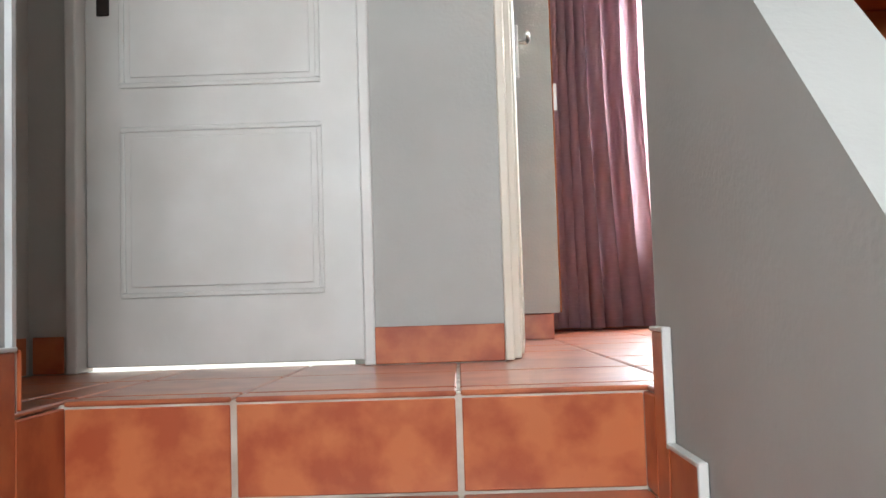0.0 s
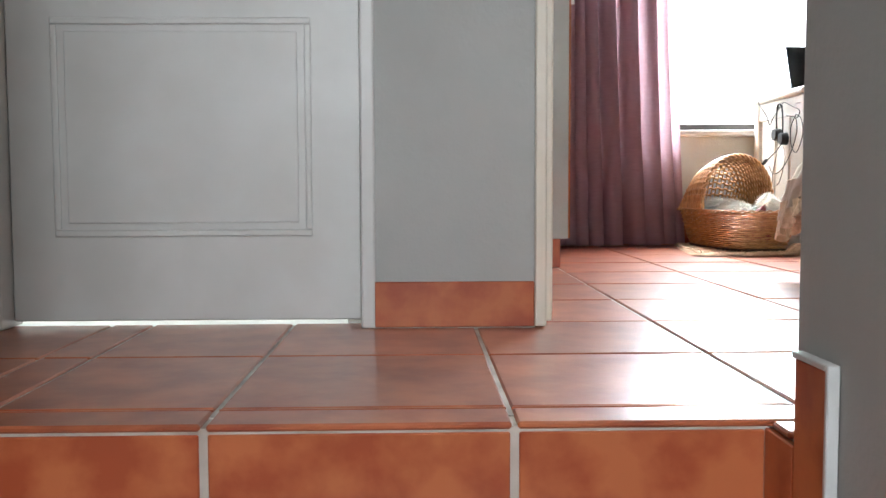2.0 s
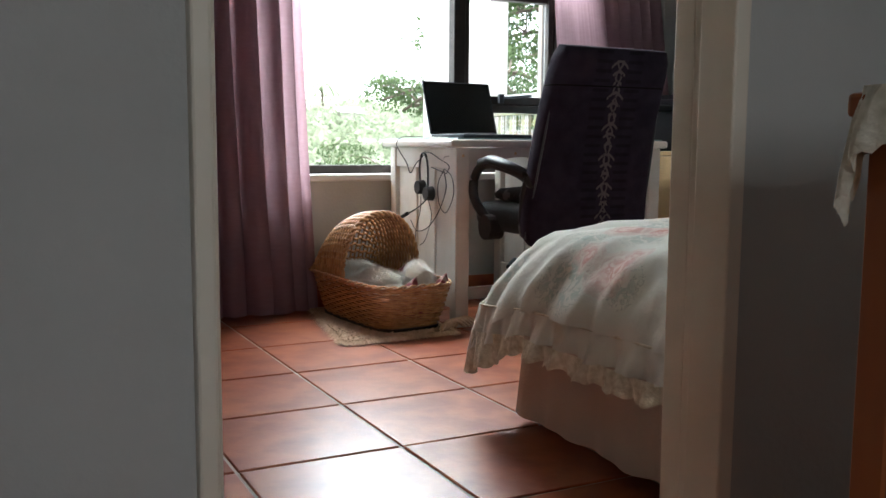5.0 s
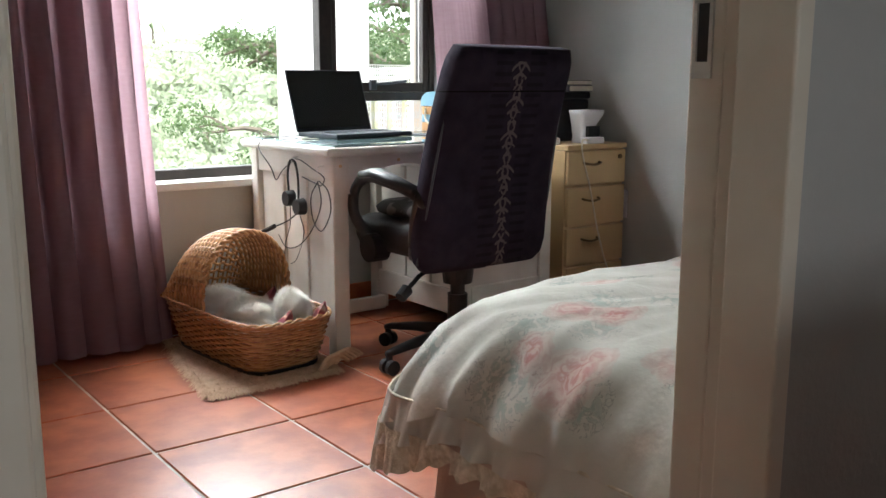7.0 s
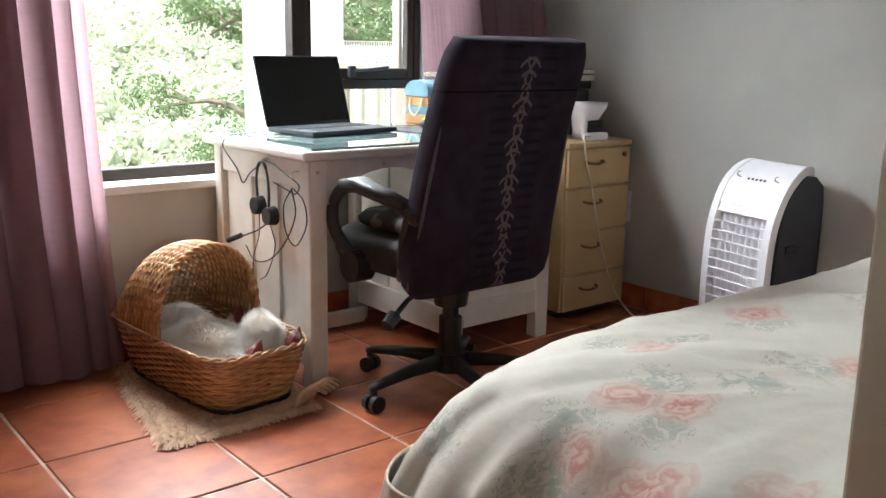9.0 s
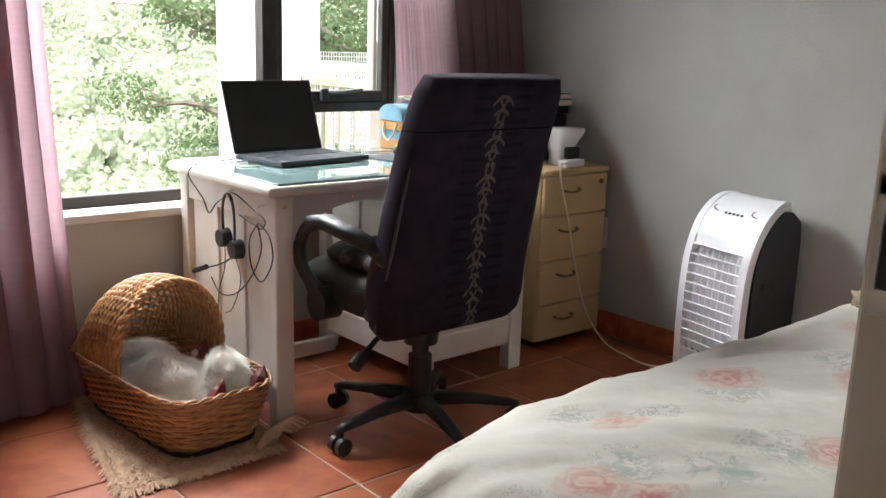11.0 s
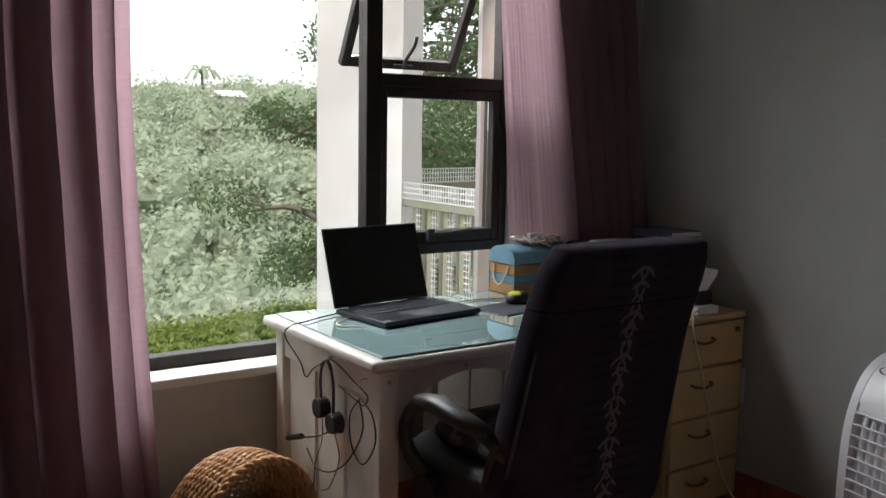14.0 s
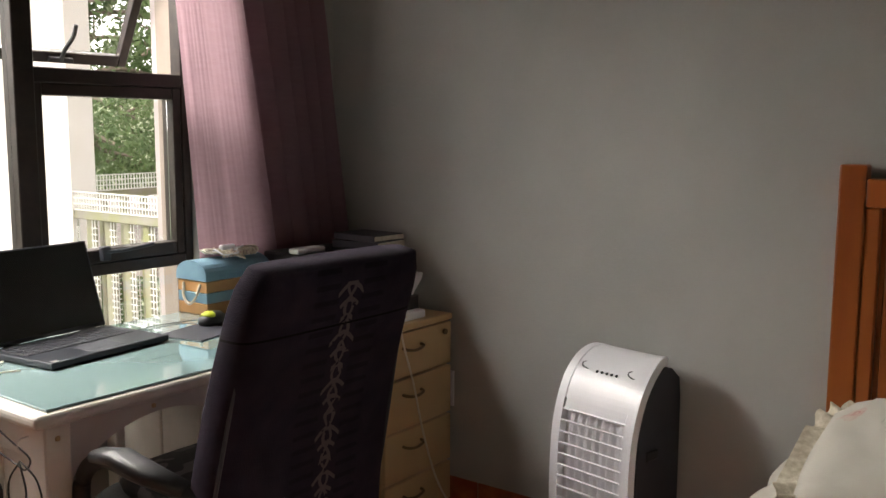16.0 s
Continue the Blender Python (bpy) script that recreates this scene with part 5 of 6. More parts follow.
def basket_ring(z, a, b, n=72):
    """Rounded box outline with half sizes a (across) and b (along)."""
    pts = []
    for k in range(n):
        t = 2 * math.pi * k / n
        cs, sn = math.cos(t), math.sin(t)
        pts.append(Vector((a * math.copysign(abs(cs) ** 0.40, cs), b * math.copysign(abs(sn) ** 0.40, sn), z)))
    return pts




def even_ring(pts, n):
    """The closed outline again, in n even steps."""
    ring = pts + [pts[0]]
    run = [0.0]
    for p, q in zip(ring, ring[1:]):
        run.append(run[-1] + (q - p).length)
    out, i = [], 0
    for k in range(n):
        want = run[-1] * k / n
        while run[i + 1] < want:
            i += 1
        out.append(ring[i].lerp(ring[i + 1], (want - run[i]) / max(run[i + 1] - run[i], 1e-9)))
    return out


NS = 44
stake_foot, stake_top = even_ring(basket_ring(0.0, 0.139, 0.282, 400), NS), even_ring(basket_ring(0.178, 0.183, 0.337, 400), NS)
for r in range(17):
    v = r / 16
    z = 0.012 + 0.158 * v
    a, b = 0.142 + 0.040 * v ** 0.8, 0.285 + 0.050 * v ** 0.8
    ring = even_ring(basket_ring(z, a, b, 400), NS * 4)
    pts = []
    for k, p in enumerate(ring):
        nrm = Vector((p.x / a ** 2, p.y / b ** 2, 0)).normalized()
        pts.append(p + nrm * 0.0040 * math.sin(math.pi * k / 4 + (math.pi if r % 2 else 0)) + Vector((0, 0, 0.002 * noise.noise(p * 30))))
    bm = bmesh.new()
    tube(bm, pts + [pts[0]], 0.0050, 5, 1.0)
    part("woven_strand", bm, M_WICKER, basket, shade=True)
for k in range(NS):
    lo, hi = stake_foot[k], stake_top[k]
    bm = bmesh.new()
    tube(bm, [lo, lo.lerp(hi, 0.5), hi], 0.0042, 5)
    part("stake", bm, M_WICKER, basket)
bm = bmesh.new()
ring = even_ring(basket_ring(0.180, 0.185, 0.339, 400), 160)
for ph in (0, math.pi):
    pts = [p + Vector((p.x, p.y, 0)).normalized() * 0.006 * math.cos(k * 0.9 + ph) + Vector((0, 0, 0.006 * math.sin(k * 0.9 + ph))) for k, p in enumerate(ring)]
    tube(bm, pts + [pts[0]], 0.0046, 6)
part("braided_rim", bm, M_WICKER, basket, shade=True)
bm = bmesh.new()
loft(bm, [((0, 0, 0.0), 0.148, 0.297, X, Y), ((0, 0, 0.012), 0.150, 0.299, X, Y)], 60, 5)
part("base", bm, M_BLACK, basket, "dark base rim")


def hood_point(u, v):
    """u from -1 to 1 across the arch, v from 0 (front edge) to 1 (back)."""
    ang = math.pi * (u + 1) / 2
    front_h, half = 0.264, 0.176
    x = -math.cos(ang) * half * (1 - 0.05 * v)
    z = 0.178 + front_h * math.sin(ang) ** 0.82 * (1 - 0.42 * max(0, v) ** 2.6)
    sq = math.sin(ang)
    y = -0.005 + 0.325 * v - 0.015 * sq
    shrink = 1 - 0.92 * max(0, (v - 0.62) / 0.38) ** 2.2
    z = 0.178 + (z - 0.178) * shrink
    return Vector((x, y, z))


rows = 27
for r in range(rows):
    v = r / (rows - 1)
    pts = []
    for k in range(101):
        p = hood_point(-1 + 2 * k / 100, v)
        c = Vector((0, p.y - 0.05, 0.16))
        nrm = (p - c).normalized()
        pts.append(p + nrm * 0.0042 * math.sin(math.pi * k / 4 + (math.pi if r % 2 else 0)))
    bm = bmesh.new()
    tube(bm, pts, 0.0062, 5, 1.0)
    part("hood_strand", bm, M_WICKER, basket, shade=True)
for k in range(26):
    u = -1 + 2 * k / 25
    bm = bmesh.new()
    tube(bm, [hood_point(u, j / 12) for j in range(13)], 0.0042, 5)
    part("hood_stake", bm, M_WICKER, basket)
bm = bmesh.new()
for ph in (0, math.pi):
    pts = []
    for k in range(90):
        p = hood_point(-1 + 2 * k / 89, 0.0)
        pts.append(p + Vector((0, 0.007 * math.cos(k * 0.8 + ph) - 0.004, 0)) + (p - Vector((0, p.y, 0.16))).normalized() * 0.007 * math.sin(k * 0.8 + ph))
    tube(bm, pts, 0.0065, 6)
part("hood_rim", bm, M_WICKER, basket, "braided hood rim", shade=True)
bm = bmesh.new()
loft(bm, [((0, -0.01, 0.014), 0.134, 0.275, X, Y), ((0, -0.01, 0.07), 0.150, 0.30, X, Y), ((0, -0.01, 0.125), 0.140, 0.29, X, Y)], 40, 4)
part("lining", bm, M_MAROON, basket, "maroon patterned cloth lining", shade=True)
for (x, y) in ((0.135, -0.30), (-0.02, -0.325), (0.13, 0.02)):
    bm = bmesh.new()
    extrude_poly(bm, [(x - 0.05, y, 0.15), (x + 0.03, y + 0.01, 0.15), (x + 0.02, y + 0.02, 0.215), (x - 0.03, y + 0.025, 0.18)], (0, 0.004, 0))
    part("lining_corner", bm, M_MAROON, basket, "turned-up lining corner")


def fleece(name, label, loc, size, seed, rot):
    ob = thing(name, loc, label, "cushion")
    ob.rotation_euler = (0, 0, radians(rot))
    bm = bmesh.new()
    bmesh.ops.create_icosphere(bm, subdivisions=4, radius=1.0)
    for v in bm.verts:
        p = v.co.copy()
        d = 1 + 0.20 * noise.noise(p * 1.5 + Vector((seed, 0, 0))) + 0.05 * noise.noise(p * 3.4 + Vector((seed, 7, 0))) + 0.02 * noise.noise(p * 12)
        v.co = Vector((p.x * size[0] * d, p.y * size[1] * d, p.z * size[2] * d))
    part("cover", bm, M_FUR, ob, shade=True)
    bm = bmesh.new()
    rg = random.Random(int(seed * 10))
    for _ in range(7500):
        d = Vector((rg.gauss(0, 1), rg.gauss(0, 1), abs(rg.gauss(0, 1)) + 0.05)).normalized()
        grow = 1 + 0.20 * noise.noise(d * 1.5 + Vector((seed, 0, 0))) + 0.05 * noise.noise(d * 3.4 + Vector((seed, 7, 0)))
        q = Vector((d.x * size[0], d.y * size[1], d.z * size[2])) * grow
        s = Vector((-d.y, d.x, 0)).normalized() * 0.0009
        tip = q * 1.05 + d * rg.uniform(0.006, 0.022) + Vector((rg.uniform(-0.006, 0.006), rg.uniform(-0.006, 0.006), -0.003))
        bm.faces.new([bm.verts.new(q * 0.99 - s), bm.verts.new(q * 0.99 + s), bm.verts.new(tip)])
    tagged(part("fur", bm, M_FUR, ob), kind="stuff")
    return ob


fleece("fleece_cushion", "rounded white fleece cushion lying in the wicker basket", (1.590, 5.150, 0.165), (0.118, 0.165, 0.066), 1.3, 10)
fleece("fleece_cushion", "upright white fluffy fleece bolster in the wicker basket", (1.705, 5.030, 0.180), (0.060, 0.100, 0.080), 4.1, -25)
fleece("fleece_cushion", "crumpled white fleece corner tucked under the wicker hood", (1.560, 5.33, 0.170), (0.110, 0.080, 0.070), 7.7, 0)

rug = thing("rug", (1.565, 5.20, 0.0), "small beige shaggy rug under the pet basket", "rug")
rc = [Vector(p) for p in ((-0.225, -0.330, 0), (0.215, -0.325, 0), (0.235, 0.33, 0), (-0.115, 0.335, 0))]
bm = bmesh.new()
bl = [bm.verts.new((p.x, p.y, 0.001)) for p in rc]
tl = [bm.verts.new((p.x * 0.99, p.y * 0.99, 0.010)) for p in rc]
bm.faces.new(list(reversed(bl)))
bm.faces.new(tl)
for k in range(4):
    bm.faces.new((bl[k], bl[(k + 1) % 4], tl[(k + 1) % 4], tl[k]))
part("backing", bm, M_JUTE, rug)
bm = bmesh.new()
rg = random.Random(12)
for _ in range(5200):
    if rg.random() < 0.42:
        e = rg.randrange(4)
        t = rg.random()
        p = rc[e].lerp(rc[(e + 1) % 4], t)
        out = Vector((p.x, p.y, 0)).normalized()
    else:
        s, t = rg.random(), rg.random()
        p = rc[0].lerp(rc[1], s).lerp(rc[3].lerp(rc[2], s), t)
        out = Vector((rg.uniform(-1, 1), rg.uniform(-1, 1), 0)).normalized()
    out = (out + Vector((rg.uniform(-0.6, 0.6), rg.uniform(-0.6, 0.6), 0))).normalized()
    s = out.cross(Vector((0, 0, 1))) * rg.uniform(0.0022, 0.0036)
    L = rg.uniform(0.022, 0.052)
    a, b = p + Vector((0, 0, 0.009)), p + out * L * 0.55 + Vector((0, 0, rg.uniform(0.012, 0.020)))
    c = p + out * L + Vector((0, 0, rg.uniform(0.002, 0.010)))
    v = [bm.verts.new(q) for q in (a - s, a + s, b + s, b - s, c + s * 0.5, c - s * 0.5)]
    bm.faces.new((v[0], v[1], v[2], v[3]))
    bm.faces.new((v[3], v[2], v[4], v[5]))
tagged(part("shag", bm, M_JUTE, rug, "loose shaggy yarn"), kind="stuff")
bm = bmesh.new()
for k in range(5):
    o = Vector((0.17 + 0.02 * k, -0.315 + 0.01 * k, 0.012))
    tube(bm, smooth_path([o, o + Vector((0.04, 0.01, 0.035)), o + Vector((0.09, 0.03, 0.03)), o + Vector((0.13, 0.035, 0.004))], 4), 0.012, 6, 0.6)
part("turned_corner", bm, M_JUTE, rug, "rucked-up rug corner", shade=True)

# ---- air cooler ----
cooler = thing("air_cooler", (3.292, 4.372, 0), "tall white and charcoal portable air cooler against the grey wall", "air cooler")
W2 = 0.146
cooler.rotation_euler = (0, 0, radians(-11))
side = [(0.150, 0.02), (0.150, 0.56), (0.142, 0.625), (0.10, 0.660), (0.055, 0.660), (0.010, 0.625), (-0.030, 0.56), (-0.050, 0.49), (-0.058, 0.38), (-0.058, 0.02)]
bm = bmesh.new()
extrude_poly(bm, [(x + 0.008, -W2 + 0.010, z) for x, z in side], (0, 2 * W2 - 0.020, 0))
part("body", bm, M_DARKGREY, cooler, "charcoal plastic body")
prof = smooth_path([(-0.098, 0, 0.03), (-0.104, 0, 0.25), (-0.099, 0, 0.42), (-0.082, 0, 0.520), (-0.046, 0, 0.607), (0.004, 0, 0.664), (0.060, 0, 0.692), (0.112, 0, 0.686), (0.146, 0, 0.645)], 6)


def narrow(i, y):
    """The top tapers towards its back end."""
    return y * (1 - 0.36 * max(0, (i - 23) / (len(prof) - 24)) ** 2.2)


def shell_strip(bm, y0, y1, i0, i1, thick, lift=0.0):
    """A band of the curved front between two points of its outline."""
    rows = []
    for i in range(i0, i1 + 1):
        p = prof[i]
        d = (prof[min(i + 1, len(prof) - 1)] - prof[max(i - 1, 0)]).normalized()
        nrm = Vector((-d.z, 0, d.x))
        o, q = p + nrm * lift, p + nrm * (lift - thick)
        rows.append([bm.verts.new((o.x, narrow(i, y0), o.z)), bm.verts.new((o.x, narrow(i, y1), o.z)), bm.verts.new((q.x, narrow(i, y1), q.z)), bm.verts.new((q.x, narrow(i, y0), q.z))])
    for a, b in zip(rows, rows[1:]):
        for k in range(4):
            bm.faces.new((a[k], a[(k + 1) % 4], b[(k + 1) % 4], b[k]))
    bm.faces.new(rows[0])
    bm.faces.new(list(reversed(rows[-1])))


NP = len(prof) - 1
gz0, gz1 = 5, 17
bm = bmesh.new()
shell_strip(bm, -W2, -W2 + 0.030, 0, NP, 0.030, 0.002)
shell_strip(bm, W2 - 0.030, W2, 0, NP, 0.030, 0.002)
bmesh.ops.bevel(bm, geom=[e for e in bm.edges if len(e.link_faces) == 2 and e.calc_face_angle() > 1.2], offset=0.006, segments=2, affect="EDGES")
part("side_rim", bm, M_PLASTIC_W, cooler, "white rounded side rims", shade=False)
bm = bmesh.new()
shell_strip(bm, -W2 + 0.0305, W2 - 0.0305, 20, NP, 0.014)
part("front_panel", bm, M_PLASTIC_W, cooler, "white curved control panel", shade=False)
bm = bmesh.new()
shell_strip(bm, -W2 + 0.0305, W2 - 0.0305, 0, 3, 0.014)
part("lower_panel", bm, M_PLASTIC_W, cooler, "white lower panel")
bm = bmesh.new()
shell_strip(bm, -W2 + 0.034, W2 - 0.034, 18, 20, 0.008, -0.003)
part("clear_strip", bm, M_PLASTIC_W, cooler, "glossy strip under the controls")
bm = bmesh.new()
shell_strip(bm, -W2 + 0.031, W2 - 0.031, 3, 18, 0.006, -0.026)
part("grille_back", bm, M_PLASTIC_W, cooler, "pale inner louvre wall")


def prof_at(z):
    for p, q in zip(prof, prof[1:]):
        if p.z <= z <= q.z:
            return p.lerp(q, (z - p.z) / (q.z - p.z)).x
    return prof[0].x


for k in range(12):
    z = 0.145 + 0.0340 * k
    x = prof_at(z)
    part_box("grille_bar", (x - 0.003, x + 0.004, -W2 + 0.031, W2 - 0.031, z, z + 0.0045), M_PLASTIC_W, cooler, bevel=0.001)
for k in range(7):
    y = -0.087 + 0.029 * k
    bm = bmesh.new()
    pts = [Vector((prof_at(0.12 + 0.06 * j) + 0.016, y, 0.12 + 0.06 * j)) for j in range(8)]
    tube(bm, pts, 0.0075, 4, 0.3)
    part("vertical_louvre", bm, M_PLASTIC_W, cooler)
for k, y in enumerate((-0.085, 0.085)):
    p = prof[28]
    bm = bmesh.new()
    tube(bm, smooth_path([(p.x - 0.006, y - 0.014, p.z - 0.010), (p.x - 0.003, y + 0.010, p.z - 0.004), (p.x + 0.006, y + 0.016, p.z + 0.004), (p.x + 0.012, y + 0.006, p.z + 0.008)], 4), 0.0028, 6)
    part("dial_mark", bm, M_DARKGREY, cooler, "grey curved mark")
for k in range(5):
    p = prof[27]
    y = -0.036 + 0.018 * k
    part_box("button", (p.x - 0.006, p.x + 0.006, y - 0.004, y + 0.004, p.z - 0.004, p.z + 0.003), M_DARKGREY, cooler, bevel=0.002)
part_box("side_handle", (-0.010, 0.045, -W2 + 0.004, -W2 + 0.012, 0.40, 0.43), M_BLACK, cooler, bevel=0.003)
for x in (-0.07, 0.075):
    for y in (-0.11, 0.11):
        part_box("foot", (x - 0.018, x + 0.018, y - 0.018, y + 0.018, 0.0, 0.022), M_BLACK, cooler, bevel=0.004)

# ---- pine side table with lace cloth on the landing ----
tab = thing("side_table", (1.115, 2.220, 0), "small orange pine side table on the tiled landing", "side table")
for x in (-0.225, 0.190):
    for y in (-0.115, 0.080):
        part_box("leg", (x, x + 0.040, y, y + 0.040, 0, 0.768), M_PINE, tab, bevel=0.003)
part_box("top", (-0.240, 0.245, -0.130, 0.135, 0.769, 0.793), M_PINE, tab, bevel=0.005, seg=2)
part_box("side_panel", (-0.222, -0.200, -0.075, 0.080, 0.05, 0.768), M_PINE, tab, bevel=0.002)
part_box("side_panel", (0.200, 0.222, -0.075, 0.080, 0.05, 0.768), M_PINE, tab, bevel=0.002)
part_box("front", (-0.185, 0.190, 0.100, 0.115, 0.05, 0.768), M_PINE, tab, bevel=0.002)
cloth = thing("lace_cloth", (1.115, 2.220, 0.794), "cream lace cloth draped over the pine side table", "table cloth")
bm = bmesh.new()
prev = None
N = 160
for ringi, (f, z) in enumerate(((0.0, 0.004), (0.8, 0.005), (1.0, 0.003), (1.03, -0.010), (1.05, -0.030), (1.06, -0.055))):
    cur = []
    for k in range(N):
        t = 2 * math.pi * k / N
        cs, sn = math.cos(t), math.sin(t)
        x, y = 0.244 * math.copysign(abs(cs) ** 0.2, cs), 0.134 * math.copysign(abs(sn) ** 0.2, sn)
        hang = max(0, f - 1)
        cornerness = (abs(cs * sn) * 2) ** 3
        zz = z + 0.004 * math.sin(k * 2.1) - (0.9 * cornerness * max(0, hang - 0.01) * 1.6) + 0.006 * hang * 10 * math.sin(k * 0.9)
        g = f + hang * 0.5 * math.sin(k * 0.7)
        cur.append(bm.verts.new((x * g, y * g, zz)))
    if prev:
        for k in range(N):
            bm.faces.new((prev[k], prev[(k + 1) % N], cur[(k + 1) % N], cur[k]))
    prev = cur
bmesh.ops.remove_doubles(bm, verts=bm.verts, dist=0.0002)
part("lace", bm, M_LACE, cloth, shade=True)

# ---- veranda outside the window ----
pil = thing("veranda_column", (3.245, 7.50, -3.2), "square white plastered veranda column outside the bedroom window", "column")
bm = bmesh.new()
extrude_poly(bm, [(2.975 - 3.245, 0.075, 0), (3.290 - 3.245, -0.30, 0), (3.560 - 3.245, -0.08, 0), (3.245 - 3.245, 0.30, 0)], (0, 0, 7.0))
part("shaft", bm, M_EXTWHITE, pil)
ver = structure_box("veranda_floor", [(2.9, 4.9, 5.90, 7.9, -0.25, -0.08)], M_FASCIA, "grey veranda deck outside the window", "deck")
# Only the edge by the window shows; the added height and width block sky.
structure_box("wall_outside", [(WIN_X1 - 0.005, 7.5, 5.901, 5.93, -3.0, 5.5), (-3.2, WIN_X0 + 0.005, 5.901, 5.93, -3.0, 5.5), (WIN_X0 + 0.005, WIN_X1 - 0.005, 5.901, 5.93, WIN_Z1, 5.5)], M_FASCIA, "beige plastered outer wall beside the window, extended unseen to shade the veranda")


# Out-of-view eave, added to keep sun and sky off column and balustrade.
structure_box("eave_blocker", [(-3.2, 7.5, 5.931, 7.0, 3.15, 3.25)], M_FASCIA, "unseen grey eave added to shade the veranda column", "roof")


def fence_run(label, x0, y0, x1, y1, ztop):
    L = math.hypot(x1 - x0, y1 - y0)
    ob = thing("veranda_balustrade", (x0, y0, -0.08), label, "balustrade")
    ob.rotation_euler = (0, 0, math.atan2(y1 - y0, x1 - x0))
    h = ztop + 0.08
    part_box("top_rail", (0, L, -0.035, 0.035, h - 0.13, h - 0.085), M_MOSSWOOD, ob, "mossy timber top rail", bevel=0.005)
    part_box("mid_rail", (0, L, -0.02, 0.02, 0.10, 0.15), M_MOSSWOOD, ob, bevel=0.004)
    n = int(L / 0.15)
    for k in range(n):
        x = 0.03 + k * 0.15
        part_box("post", (x, x + 0.045, -0.016, 0.016, 0.15, h - 0.13), M_MOSSWOOD, ob, "mossy timber baluster", bevel=0.003)
    bm = bmesh.new()
    for k in range(int(L / 0.022)):
        x = k * 0.022
        box(bm, x, x + 0.005, -0.037, -0.033, h - 0.085, h)
        for lo in range(n):
            xx = 0.03 + lo * 0.15
            if xx + 0.055 < x < xx + 0.105:
                box(bm, x, x + 0.005, -0.026, -0.022, 0.15, h - 0.13)
    for z in (h, h - 0.028, h - 0.056, h - 0.085):
        box(bm, 0, L, -0.038, -0.032, z - 0.003, z + 0.003)
    for lo in range(n):
        xx = 0.03 + lo * 0.15
        for j in range(int((h - 0.30) / 0.03)):
            box(bm, xx + 0.055, xx + 0.105, -0.026, -0.022, 0.16 + j * 0.03, 0.165 + j * 0.03)
    tagged(part("netting", bm, M_NET, ob, "white plastic netting"), kind="stuff")
    return ob


fence_run("mossy timber balustrade wrapped in white netting along the veranda", 3.34, 7.32, 3.32, 5.95, 1.06)
fence_run("far mossy balustrade with white netting beyond the veranda column", 3.65, 7.78, 5.6, 8.05, 1.10)
structure_box("veranda_floor_far", [(4.25, 6.0, 7.95, 9.2, 0.45, 0.86)], M_FASCIA, "grey plastered parapet beyond the veranda", "parapet")

# ---- trees, valley and far hill ----
def leafy(name, c1, c2, rough=0.7):
    m = bpy.data.materials.new(name)
    m.use_nodes = True
    n, l = nodes_of(m)
    b = bsdf(m)
    b.inputs["Roughness"].default_value = rough
    g = n.new("ShaderNodeNewGeometry")
    oi = n.new("ShaderNodeTexNoise")
    oi.inputs["Scale"].default_value, oi.inputs["Detail"].default_value = 0.22, 6
    l.new(n.new("ShaderNodeTexCoord").outputs["Object"], oi.inputs["Vector"])
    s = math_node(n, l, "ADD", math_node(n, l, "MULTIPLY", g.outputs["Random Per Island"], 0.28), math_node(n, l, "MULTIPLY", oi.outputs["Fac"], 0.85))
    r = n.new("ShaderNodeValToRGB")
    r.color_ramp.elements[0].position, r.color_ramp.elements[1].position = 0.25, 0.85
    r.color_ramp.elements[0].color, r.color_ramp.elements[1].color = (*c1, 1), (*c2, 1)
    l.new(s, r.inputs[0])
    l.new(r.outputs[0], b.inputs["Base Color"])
    tr = n.new("ShaderNodeBsdfTranslucent")
    l.new(r.outputs[0], tr.inputs[0])
    mx = n.new("ShaderNodeMixShader")
    # Strong translucent share also fills the dark gaps between leaves, as mist would.
    mx.inputs[0].default_value = 0.45
    l.new(b.outputs[0], mx.inputs[1])
    l.new(tr.outputs[0], mx.inputs[2])
    l.new(mx.outputs[0], n["Material Output"].inputs[0])
    return m


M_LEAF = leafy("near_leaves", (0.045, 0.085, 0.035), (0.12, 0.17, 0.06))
# Greens paled and greyed well past real leaves: valley mist put into the colour.
M_HAZY_FOREST = leafy("haze_paled_foliage", (0.28, 0.33, 0.23), (0.43, 0.46, 0.32))
M_BUSH = leafy("bright_bush_leaves", (0.10, 0.15, 0.025), (0.22, 0.26, 0.05))
M_GROUND = mat("valley_ground", (0.07, 0.09, 0.05), 0.95, (0.045, 0.06, 0.03), 0.3)
M_BARK = mat("grey_bark", (0.16, 0.13, 0.10), 0.9, (0.10, 0.08, 0.06), 12, 0.6, 30)


def ground_z(x, y):
    d = math.hypot(x - 1, y - 3)
    knots = ((0, -3.4), (10, -3.4), (24, -5.0), (33, -7.2), (60, -21), (95, -23), (150, -12), (205, 1.0), (260, 5.0), (320, 6.0), (900, -20))
    for (a, za), (b, zb) in zip(knots, knots[1:]):
        if a <= d <= b:
            t = (d - a) / (b - a)
            t = t * t * (3 - 2 * t)
            base = za + (zb - za) * t
            break
    else:
        base = -20
    amp = min(1, d / 60)
    return base + amp * (3.5 * noise.noise(Vector((x * 0.018, y * 0.018, 0))) + 1.5 * noise.noise(Vector((x * 0.06, y * 0.06, 3)))) - 4.5 * max(0, min(1, (d - 150) / 80)) * max(0, min(1, 0.62 - x / max(d, 1)) * 1.2)


